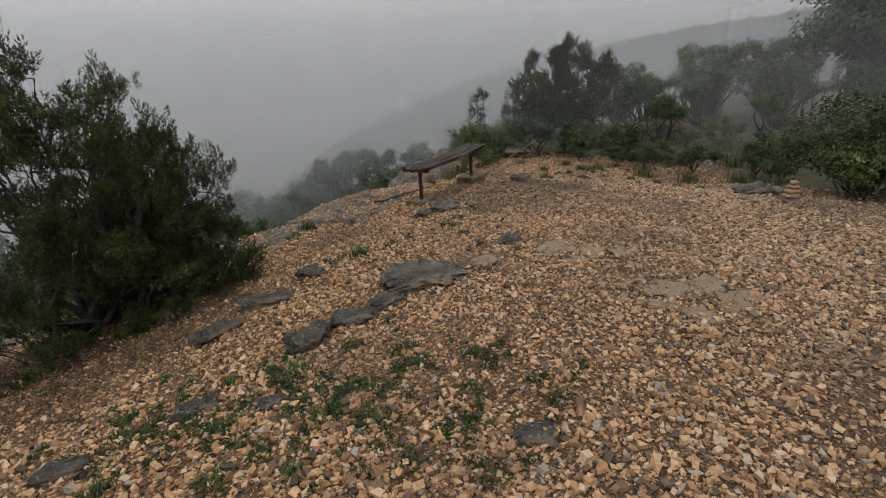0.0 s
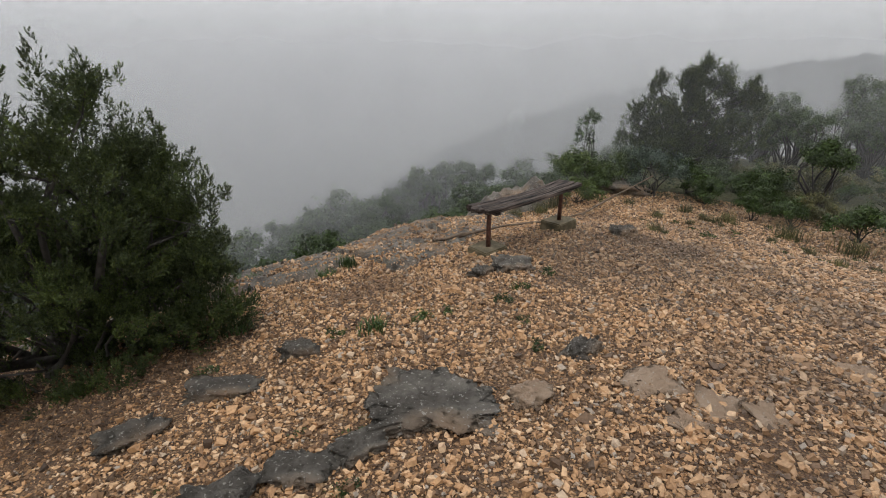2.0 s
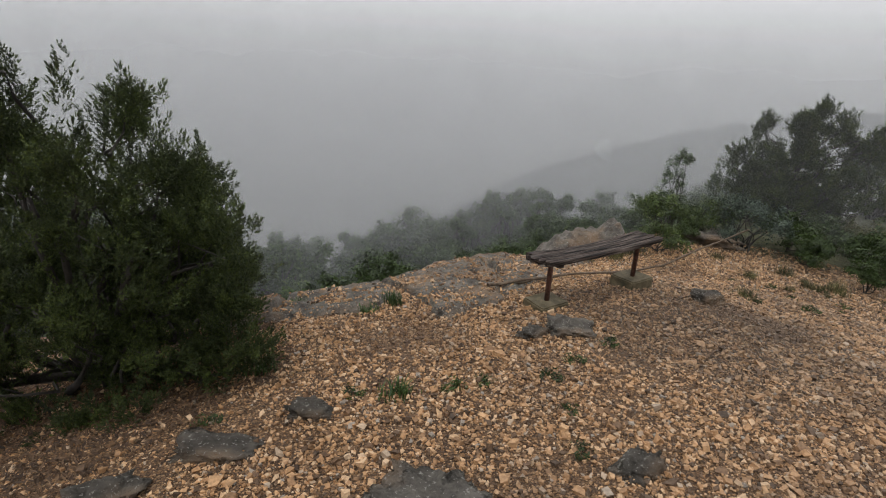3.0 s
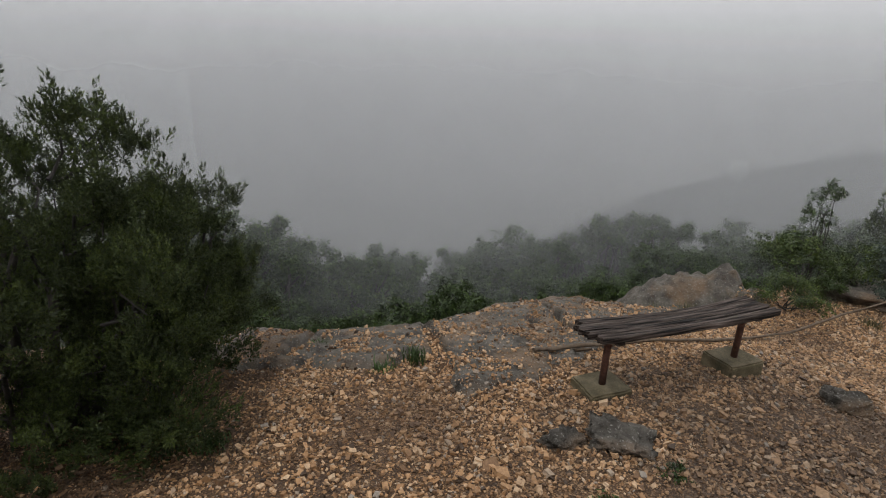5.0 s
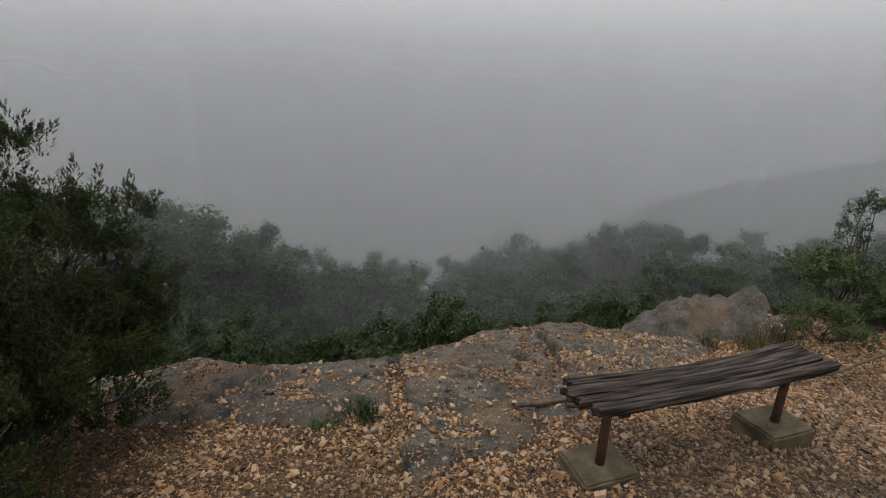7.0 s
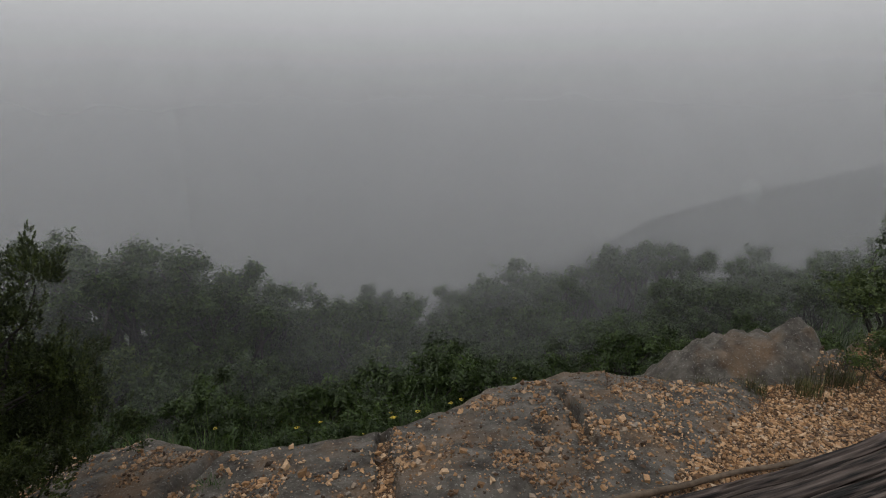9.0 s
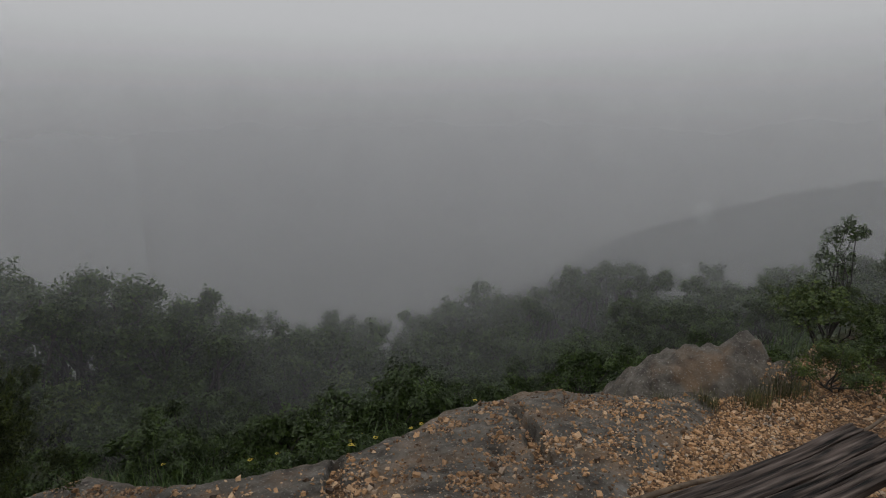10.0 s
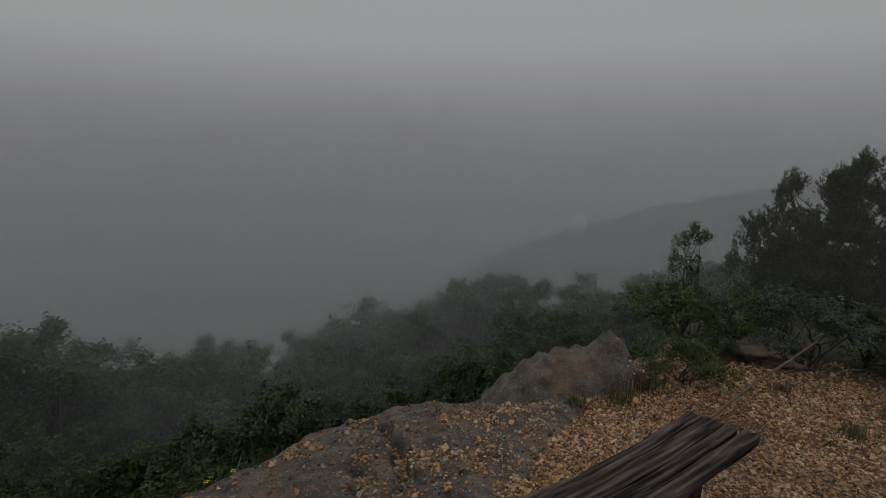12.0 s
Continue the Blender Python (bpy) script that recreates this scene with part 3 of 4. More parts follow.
def tuft(name, label, blades, height, radius, material, seed, droop=0.5):
    rng = np.random.default_rng(seed)
    b = rng.normal(size=(blades, 2)) * radius * 0.5
    w = rng.uniform(0, 2 * np.pi, blades)
    h = height * rng.uniform(0.45, 1.1, blades)
    lean = rng.uniform(0.1, droop, blades) * h
    d = np.c_[np.cos(w), np.sin(w)]
    s = np.c_[-d[:, 1], d[:, 0]] * 0.0035
    z = np.zeros(blades)
    foot, mid, tip = b, b + d * lean[:, None] * 0.35, b + d * lean[:, None]
    V = np.stack([np.c_[foot - s, z - 0.02], np.c_[foot + s, z - 0.02], np.c_[mid + s, h * 0.62], np.c_[mid - s, h * 0.62], np.c_[tip, h]], 1).reshape(-1, 3)
    i = np.arange(blades)[:, None] * 5
    F = np.concatenate([i + [0, 1, 2], i + [0, 2, 3], i + [3, 2, 4]], 1).reshape(-1, 3)
    return tagged(new(name, mesh_from(name, V, F, material)), label, "grass")


def place(ob, x, y, scale=1.0, turn=0.0, lift=-0.03, group=""):
    s = scale / ob.scale.x
    c = copy_thing(ob, pose(x, y, at_ground(x, y, lift), 0, 0, turn) @ Matrix.Diagonal((s, s, s, 1)))
    return tagged(c, group=group)


def set_down(ob, x, y, scale=1.0, turn=0.0, lift=-0.03):
    ob.matrix_basis = pose(x, y, at_ground(x, y, lift), 0, 0, turn) @ Matrix.Diagonal((scale, scale, scale, 1))
    return ob


# the juniper at the brink
juniper("juniper_tree", "bushy dark green juniper at the cliff brink", -3.08, 3.8, [
    (0.62, -0.5, 2.66, 0.3, 0.9), (1.1, -0.38, 2.46, 0.26, 0.8), (0.78, 0.1, 2.38, 0.27, 0.7), (0.28, 0.42, 2.26, 0.28, 0.7), (1.0, 0.12, 2.1, 0.22, 0.7),
    (0.96, 0.4, 1.93, 0.22, 0.6), (0.74, 0.6, 1.95, 0.25, 0.5), (1.28, 0.24, 1.74, 0.22, 0.5), (1.44, 0.2, 1.72, 0.2, 0.6), (1.4, 0.1, 1.3, 0.22, 0.5), (0.48, 0.84, 1.58, 0.24, 0.4), (0.05, 0.8, 1.82, 0.28, 0.5),
    (-0.15, 1.08, 1.68, 0.28, 0.4), (-0.38, 0.85, 2.02, 0.3, 0.6), (-0.12, 1.26, 1.26, 0.26, 0.2), (-0.24, 1.4, 1.55, 0.2, 0.4), (-0.3, 1.4, 0.95, 0.28, 0.05), (0.15, 0.98, 1.1, 0.32, 0.1),
    (1.08, 0.05, 1.15, 0.3, 0.35), (0.8, -0.1, 0.8, 0.36, 0.28), (1.0, -0.4, 1.45, 0.42, 0.3), (0.7, -0.75, 1.55, 0.46, 0.25), (0.2, -0.35, 2.5, 0.32, 0.7), (0.45, -0.1, 1.9, 0.4, 0.5),
    (-0.4, -0.1, 2.5, 0.36, 0.6), (-0.3, -0.8, 2.0, 0.5, 0.2), (-0.9, 0.2, 2.0, 0.5, 0.2), (-0.8, 0.9, 1.4, 0.46, 0.0), (0.45, 0.3, 1.45, 0.5, 0.2), (0.3, -0.85, 1.0, 0.48, 0.15), (-1.2, -0.3, 1.6, 0.48, 0.0)], 4300, 11, 0.034, 0.0042, 0.16, 24)

# the junipers past the bench
juniper("juniper_tree", "foggy dark green juniper among shrubs", 1.95, 15.0, [
    (0.0, 0.0, 2.5, 0.65, 0.5), (-0.6, 0.1, 2.35, 0.5, 0.4), (-1.0, 0.0, 1.75, 0.45, 0.2), (0.7, 0.3, 2.5, 0.65, 0.4), (1.3, 0.1, 2.3, 0.6, 0.2), (0.35, 0.5, 2.7, 0.55, 0.5), (-0.35, -0.4, 1.75, 0.55, 0.2), (0.9, -0.4, 1.6, 0.55, 0.2), (0.2, 0.0, 1.9, 0.75, 0.1), (-0.6, 0.0, 1.4, 0.65, 0.0)], 2600, 12, 0.055, 0.009, 0.2, 13, 6)

# shrubs past the bench, named by what they look like
green = broadleaf("shrub", "leafy green shrub behind the rocks", 0.95, 0.75, 9, 5200, 0.022, LEAF_BRIGHT, 21, 0.02)
set_down(green, -0.05, 12.3, 1.0, 20)
place(green, 0.75, 12.6, 0.85, 160)
place(green, 0.2, 10.6, 0.6, 250)
grey = broadleaf("shrub", "grey-green shrub with small pale leaves", 1.05, 0.8, 10, 6000, 0.02, LEAF_GREY, 22, 0.02)
set_down(grey, 1.35, 11.9, 1.0, 70)
low_green = broadleaf("shrub", "low bright green shrub at the gravel's rim", 0.62, 0.45, 7, 3000, 0.02, LEAF, 23, 0.012)
set_down(low_green, -0.35, 11.3, 1.0, 0)
for x, y, s, w in ((0.4, 11.6, 0.7, 40), (2.3, 11.6, 0.9, 100), (2.9, 10.9, 0.8, 200), (3.5, 10.9, 1.0, 300), (4.3, 10.4, 1.2, 20), (5.2, 10.0, 1.3, 140), (2.0, 12.4, 1.3, 250), (3.2, 12.6, 1.4, 80), (6.2, 11.2, 1.4, 60), (5.2, 9.0, 0.8, 260)):
    place(low_green, x, y, s, w)
olive = broadleaf("shrub", "olive-brown dry shrub at the clearing's rim", 0.6, 0.5, 8, 2600, 0.02, LEAF_DRY, 62, 0.012)
set_down(olive, 3.9, 11.6, 1.0, 0)
rng = np.random.default_rng(61)
for k in range(30):
    x = rng.uniform(2.2, 8.5)
    y = 11.2 + 0.1 * x + rng.uniform(0, 3.2)
    place(low_green if k % 2 else olive, x, y, rng.uniform(0.6, 1.3), rng.uniform(0, 360), group="low shrubs round the clearing")
sapling = broadleaf("sapling", "slim young tree with sparse leaves", 1.7, 0.3, 9, 1500, 0.02, LEAF, 24, 0.015, 0.3, 1.5, "tree")
set_down(sapling, 0.05, 12.9, 1.0, 0)
round_shrub = broadleaf("shrub", "round-headed shrub on a bare crooked stem", 1.45, 0.62, 7, 3200, 0.03, LEAF, 25, 0.035, 0.5)
set_down(round_shrub, 4.1, 12.1, 1.0, 0)
place(round_shrub, 7.0, 14.0, 0.95, 120)
big_bush = broadleaf("bush", "dense dark green bush beside the stony clearing", 1.5, 1.35, 14, 11000, 0.028, LEAF, 26, 0.03, 0.05)
set_down(big_bush, 5.5, 7.5, 1.0, 0)
place(big_bush, 7.6, 9.6, 1.15, 130)
place(big_bush, 6.9, 5.2, 1.0, 230)
bright = broadleaf("bush", "bright green leafy bush beside the cairn", 0.75, 0.6, 8, 3600, 0.03, LEAF_BRIGHT, 27, 0.015, 0.1)
set_down(bright, 5.0, 6.55, 1.0, 0)
tall = broadleaf("tree", "broad tree dim in thick fog", 5.2, 3.3, 26, 15000, 0.075, LEAF, 28, 0.16, 0.05, 1.0, "tree")
set_down(tall, 12.6, 19.3, 1.08, 0)
place(tall, 20.5, 24.5, 1.1, 90)
place(tall, 15.5, 40, 1.15, 200)

# the wooded slope under the brink
def top_at(ob, tall_, x, y, z, turn, copy=True):
    """Stand a tree so that its top reaches the height z."""
    s = (z - at_ground(x, y)) / tall_
    return place(ob, x, y, s, turn) if copy else set_down(ob, x, y, s, turn)


oak = broadleaf("tree", "crooked open-crowned tree rising out of the foggy slope", 4.2, 1.35, 22, 10000, 0.05, LEAF, 31, 0.09, 0.2, 0.7, "tree", 0.72)
top_at(oak, 4.2, -6.6, 21.6, -3.45, 0, False)
for x, y, z, w in ((-4.9, 21.2, -3.2, 130), (-8.2, 20.6, -4.5, 50), (-7.6, 22.6, -4.4, 240), (-3.6, 21.4, -4.3, 300)):
    top_at(oak, 4.2, x, y, z, w)
dome = broadleaf("tree", "round dark tree on the foggy slope", 3.6, 1.9, 34, 13000, 0.05, LEAF, 32, 0.08, 0.12, 1.0, "tree", 0.62)
top_at(dome, 3.6, -10.9, 21.2, -5.2, 0, False)
for x, y, z, w in ((-12.6, 10.2, -2.9, 200), (-13.4, 8.0, -2.0, 80), (-12.6, 20.6, -6.2, 300), (-13.8, 11.6, -3.9, 20), (-9.6, 21.6, -5.6, 130), (-14.5, 17.5, -6.0, 260), (-14.8, 9.2, -2.6, 30), (-16.4, 7.0, -2.2, 150)):
    top_at(dome, 3.6, x, y, z, w)
bush_a = broadleaf("bush", "tangled green bush on the slope", 1.5, 1.05, 22, 4600, 0.042, LEAF, 33, 0.03, 0.1, lump=0.7)
bush_b = broadleaf("bush", "light green bush on the slope", 1.35, 0.95, 20, 4600, 0.04, LEAF_BRIGHT, 34, 0.025, 0.1, lump=0.7)
bush_c = broadleaf("bush", "dark upright bush on the slope", 1.9, 0.85, 20, 4400, 0.042, LEAF, 35, 0.03, 0.1, lump=0.65)
set_down(bush_a, -5.0, 9.7)
set_down(bush_b, -7.4, 9.6)
set_down(bush_c, -4.2, 9.6, 0.8)
rng = np.random.default_rng(77)
spots = [(-5.0, 9.7), (-7.4, 9.6), (-4.2, 9.6)]
tries = 0
while len(spots) < 185 and tries < 9000:
    tries += 1
    x, y = rng.uniform(-19, 3), rng.uniform(3, 27)
    d = float(edge_distance(np.array([x]), np.array([y]))[0])
    gap = 0.7 + 0.03 * d
    if d < 1.3 or d > 19 or x > 0.35 * (y - 12) or any((x - a) ** 2 + (y - b) ** 2 < gap * gap for a, b in spots):
        continue
    spots.append((x, y))
    scale = (0.5 + 0.4 * step(1.5, 5, d) + 0.6 * step(5, 14, d)) * rng.uniform(0.6, 1.3)
    place((bush_a, bush_b, bush_c, bush_a)[rng.integers(0, 4)], x, y, float(scale), rng.uniform(0, 360), -0.05, "bushes on the slope")

for x, y, s, w in ((6.6, 17.5, 0.55, 10), (8.6, 17.0, 0.6, 95), (10.6, 16.6, 0.55, 200), (4.6, 16.6, 0.5, 300), (7.6, 20.5, 0.75, 40), (10.2, 21.5, 0.8, 150), (4.4, 19.5, 0.6, 250), (13.8, 16.0, 0.7, 70)):
    place(dome, x, y, s, w)

# grass along the brink and the gravel's rim
long_grass = tuft("long_grass", "long green grass under the brink", 260, 0.42, 0.42, GRASS, 41, 0.8)
set_down(long_grass, -3.4, 7.4)
dry_grass = tuft("dry_grass", "dry straw-coloured grass clump", 180, 0.3, 0.24, LEAF_DRY, 42, 0.8)
set_down(dry_grass, -1.35, 9.55)
for k in range(70):
    x, y = rng.uniform(-7, 0.5), rng.uniform(4.5, 14)
    d = float(edge_distance(np.array([x]), np.array([y]))[0])
    if 0.55 < d < 2.6:
        place(long_grass if k % 4 else dry_grass, x, y, rng.uniform(0.7, 1.3), rng.uniform(0, 360), -0.02, "grass under the brink")
for x, y, s in ((-0.35, 9.85, 0.7), (-0.72, 9.62, 0.6), (-0.15, 10.2, 0.8), (-1.05, 9.5, 0.5), (-0.6, 10.9, 0.8), (0.3, 11.0, 0.6), (-0.8, 11.9, 1.0), (1.0, 10.8, 0.5), (1.9, 10.7, 0.6), (3.3, 10.1, 0.9), (4.0, 9.7, 0.9), (4.7, 9.3, 1.0), (4.9, 8.2, 0.7), (5.3, 11.2, 1.3), (6.4, 12.4, 1.4), (4.4, 11.4, 1.3), (7.8, 12.2, 1.3), (5.9, 13.2, 1.4), (2.5, 10.4, 0.7)):
    place(dry_grass, x, y, s, 137 * s * 10 % 360, -0.02, "grass at the clearing's rim")
for k in range(26):
    x, y = -5.6 + rng.normal() * 1.3, 8.6 + rng.normal() * 0.8
    d = float(edge_distance(np.array([x]), np.array([y]))[0])
    if d > 0.8:
        g = at_ground(x, y)
        top = g + rng.uniform(0.45, 0.8)
        f = new("wild_flower")
        f.location = (x, y, g)
        V, F = tubes([[((0, 0, 0), 0.004), ((0.02, 0.01, (top - g) * 0.5), 0.0035), ((0.03, 0, top - g), 0.003)]], 4)
        child("stalk", mesh_from("stalk", V, F, GRASS), f)
        ang = np.linspace(0, 2 * np.pi, 7)[:-1]
        c = np.array([0.03, 0, top - g])
        V, F = leaves(c + 0.018 * np.c_[np.cos(ang), np.sin(ang), 0 * ang], np.tile([0.0, 0.0, 1.0], (6, 1)), 0.016, rng)
        child("petals", mesh_from("petals", V, F, YELLOW), f)
        tagged(f, "small yellow wild flower on a thin stalk", "flower", "flowers under the brink")

# ---- rocks ----
def rock(name, label, x, y, sx, sy, sz, turn, material, seed, sink=0.4, flat=0.0, cuts=4):
    """A weathered block: a rounded lump broken by chips and layers."""
    bm = bmesh.new()
    bmesh.ops.create_icosphere(bm, subdivisions=cuts, radius=1.0)
    off = Vector((seed * 3.7, seed * 1.9, seed * 5.3))
    for v in bm.verts:
        p = v.co.copy()
        big = max(abs(p.x), abs(p.y), abs(p.z))
        p = p.lerp(p / big, 0.7 if flat else 0.45)
        p *= 1 + 0.5 * noise.noise(p * 1.1 + off) + 0.26 * noise.noise(p * 2.6 + off) + 0.12 * noise.noise(p * 6.0 + off) + 0.06 * noise.noise(p * 13 + off)
        c = noise.voronoi(p * 1.7 + off)[0]
        p *= 1 - 0.3 * max(0.0, 0.12 - (c[1] - c[0])) / 0.12
        if flat and p.z > 0:
            p.z = p.z * (1 - flat) + flat * 0.6 * min(p.z, 0.75)
        v.co = (p.x * sx, p.y * sy, p.z * sz)
    ob = new(name, bm_mesh(name, bm, material, True))
    ob.matrix_world = pose(x, y, at_ground(x, y, sz * (0.9 - 2 * sink)), 0, 0, turn)
    return tagged(ob, label, "rock")


rock("rock_slab", "flat dark grey rock slab set in the gravel", 0.27, 3.31, 0.26, 0.21, 0.07, 12, ROCK_DARK, 1, 0.36, 0.6, 5)
rock("rock", "small brown rock beside the slab", 0.66, 3.52, 0.10, 0.08, 0.05, 60, ROCK_PALE, 2, 0.35)
rock("rock", "dark grey rock among gravel and weeds", -0.38, 2.55, 0.13, 0.09, 0.09, 35, ROCK_DARK, 3, 0.36, 0.2)
rock("rock", "dark grey rock among gravel and weeds", -0.15, 2.78, 0.13, 0.09, 0.06, 15, ROCK_DARK, 4, 0.34, 0.3)
rock("rock", "dark grey rock among gravel and weeds", 0.04, 2.95, 0.11, 0.07, 0.05, 50, ROCK_DARK, 5, 0.3, 0.3)
rock("rock", "jagged brownish rock half buried in gravel", -1.0, 3.32, 0.22, 0.10, 0.05, 20, ROCK_EARTHY, 6, 0.4, 0.1)
rock("rock", "jagged brownish rock half buried in gravel", -1.2, 2.85, 0.17, 0.10, 0.06, 60, ROCK_EARTHY, 7, 0.4)
rock("rock", "small dark rock on the gravel", -0.82, 3.78, 0.12, 0.07, 0.07, 25, ROCK_DARK, 8, 0.3)
rock("rock", "rough grey rock with pale lichen", 0.12, 5.66, 0.19, 0.13, 0.075, 20, ROCK, 9, 0.36)
rock("rock", "rough grey rock with pale lichen", -0.12, 5.42, 0.12, 0.09, 0.06, 80, ROCK_EARTHY, 10, 0.35)
rock("rock", "grey rock near the bench", 0.98, 7.3, 0.15, 0.12, 0.08, 40, ROCK_EARTHY, 11, 0.3)
rock("rock", "dark rock poking out of gravel", 0.86, 4.08, 0.12, 0.08, 0.05, 70, ROCK_EARTHY, 12, 0.35)
for k, (x, y, s) in enumerate(((1.86, 2.95, 0.15), (2.08, 3.02, 0.13), (2.17, 2.78, 0.14), (1.93, 2.6, 0.11), (2.3, 2.9, 0.09), (1.75, 2.75, 0.08), (1.2, 3.78, 0.16), (1.48, 3.7, 0.13), (1.7, 3.72, 0.1), (1.35, 3.5, 0.08), (2.25, 4.4, 0.12), (2.6, 3.6, 0.12))):
    rock("rock", "pale tan bedrock worn flush with the gravel", x, y, s, s * 0.75, 0.04, 37 * k, ROCK_PALE, 30 + k, 0.62, 0.4)
rock("rock", "dark rock sunk in gravel", 0.98, 1.62, 0.09, 0.075, 0.03, 10, ROCK_DARK, 15, 0.4, 0.4)
rock("rock", "dark mossy rock among weeds", -0.35, 1.95, 0.10, 0.06, 0.035, 40, ROCK_DARK, 16, 0.5)
rock("rock", "dark mossy rock among weeds", -0.8, 1.98, 0.12, 0.07, 0.04, 30, ROCK_DARK, 17, 0.48)
rock("rock", "dark mossy rock among weeds", -1.35, 1.6, 0.14, 0.07, 0.05, 35, ROCK_DARK, 18, 0.46)
rock("rock", "grey stone slab by the bushes", 4.1, 7.25, 0.26, 0.2, 0.09, 20, ROCK, 19, 0.3, 0.4)
rock("rock", "brown stone by the bushes", 4.35, 6.9, 0.16, 0.12, 0.09, 80, ROCK, 20, 0.3)
rock("rock", "grey rock under the junipers", 0.75, 12.0, 0.5, 0.35, 0.16, 10, ROCK, 21, 0.3, 0.3)

# cairn: stones piled up one on another
cairn = new("cairn")
cx, cy = 4.02, 6.15
cairn.location = (cx, cy, at_ground(cx, cy))
z = 0.0
for k, (s, hgt) in enumerate(((0.12, 0.07), (0.10, 0.06), (0.085, 0.06), (0.07, 0.05), (0.05, 0.05))):
    bm = bmesh.new()
    bmesh.ops.create_icosphere(bm, subdivisions=2, radius=1.0)
    for v in bm.verts:
        p = v.co * (1 + 0.25 * noise.noise(v.co * 1.7 + Vector((k * 9.1, 0, 0))))
        v.co = (p.x * s, p.y * s * 0.8, p.z * hgt * 0.62 + z + hgt * 0.5)
    z += hgt * 0.9
    part("stone", bm, STONE, cairn)
tagged(cairn, "small cairn of piled pale stones", "cairn")


# ---- the bench ----
def box(bm, lo, hi):
    r = bmesh.ops.create_cube(bm, size=1.0)
    for v in r["verts"]:
        v.co = [lo[k] + (v.co[k] + 0.5) * (hi[k] - lo[k]) for k in range(3)]
    return r["verts"]


bench = new("bench")
SEAT_TOP = -0.105
bench.matrix_world = pose(-0.48, 6.106, 0, 0, 0, math.degrees(math.atan2(1.331, 0.704)))
LENGTH, rng_b = 1.5, np.random.default_rng(9)
widths = (0.065, 0.085, 0.06, 0.07)
across = 0.0
for k, w in enumerate(widths):
    # one old plank: sagging, with checks along the grain and gnawed ends
    nx, ny = 48, 8
    e0, e1 = rng_b.uniform(-0.035, 0.03), rng_b.uniform(-0.03, 0.035)
    ph = rng_b.uniform(0, 9, 6)
    V = []
    for side in (1, 0):
        for i in range(nx + 1):
            for j in range(ny + 1):
                u, v = i / nx, j / ny
                x = e0 + u * (LENGTH + e1 - e0) + 0.012 * math.sin(9 * v + ph[0]) * (abs(2 * u - 1) ** 8)
                yy = -(across + v * (w - 0.007)) + 0.004 * math.sin(7 * u + ph[1]) + 0.003 * math.sin(23 * u + ph[2])
                sag = -0.030 * (1 - (2 * u - 1) ** 2) + 0.008 * math.sin(3 * u + ph[3])
                top = SEAT_TOP + sag - 0.006 * (abs(2 * v - 1) ** 4)
                if side:
                    top -= 0.011 * max(0.0, math.sin(v * 15 + 1.5 * math.sin(5 * u + ph[4]) + ph[5])) ** 6 * (0.4 + 0.6 * math.sin(4.3 * u + ph[2]) ** 2)
                V.append((x, yy, top if side else SEAT_TOP + sag - 0.042))
    n1, m1 = (nx + 1) * (ny + 1), ny + 1
    F = []
    for i in range(nx):
        for j in range(ny):
            a = i * m1 + j
            F.append((a, a + 1, a + m1 + 1, a + m1)[::-1])
            F.append((n1 + a, n1 + a + 1, n1 + a + m1 + 1, n1 + a + m1))
        for j in (0, ny):
            a = i * m1 + j
            q = (a, a + m1, n1 + a + m1, n1 + a)
            F.append(q if j else q[::-1])
    for j in range(ny):
        for i in (0, nx):
            a = i * m1 + j
            q = (a, a + 1, n1 + a + 1, n1 + a)
            F.append(q[::-1] if i else q)
    child("seat_plank", mesh_from("seat_plank", V, F, TIMBER), bench)
    across += w
for along in (0.19, 1.36):
    bm = bmesh.new()
    vs = box(bm, (along - 0.03, -0.26, SEAT_TOP - 0.082), (along + 0.03, -0.02, SEAT_TOP - 0.05))
    bmesh.ops.bevel(bm, geom=bm.edges[:], offset=0.004, segments=1, affect="EDGES")
    part("bearer", bm, TIMBER, bench, "short dark timber under the planks")
    bm = bmesh.new()
    bmesh.ops.create_cone(bm, cap_ends=True, segments=16, radius1=0.024, radius2=0.023, depth=0.40, matrix=Matrix.Translation((along, -0.135, SEAT_TOP - 0.27)))
    part("post", bm, RUST, bench, "rusty steel post", True)
    bm = bmesh.new()
    vs = box(bm, (along - 0.16, -0.265, -0.86), (along + 0.16, 0.005, -0.535))
    bmesh.ops.subdivide_edges(bm, edges=bm.edges[:], cuts=5, use_grid_fill=True)
    for v in bm.verts:
        v.co += Vector((noise.noise(v.co * 6), noise.noise(v.co * 6 + Vector((5, 0, 0))), 0.6 * noise.noise(v.co * 5 + Vector((0, 7, 0))))) * 0.014
    sharp = [e for e in bm.edges if len(e.link_faces) == 2 and e.calc_face_angle() > 1.0]
    bmesh.ops.bevel(bm, geom=sharp, offset=0.012, segments=2, affect="EDGES")
    part("footing", bm, CONCRETE, bench, "worn mossy concrete footing")
tagged(bench, "weathered grey plank bench on rusty posts and concrete footings", "bench")

# the long dead pole that lies behind the bench
rng_p = np.random.default_rng(3)
a, b = np.array([-0.95, 6.42, 0.0]), np.array([1.31, 11.42, 0.0])
path = []
for k, t in enumerate(np.linspace(0, 1, 26)):
    p = a + (b - a) * t + np.array([0.05 * math.sin(7 * t) + rng_p.normal() * 0.006, 0.03 * math.sin(11 * t), 0])
    top = max(at_ground(p[0], p[1]), float(rock_height(np.array([p[0]]), np.array([p[1]]))[0]))
    lift = 0.035 + 0.42 * max(0.0, (t - 0.45) / 0.55) ** 1.6
    path.append(((p[0], p[1], top + lift), 0.017 - 0.006 * t + 0.0015 * math.sin(20 * t)))
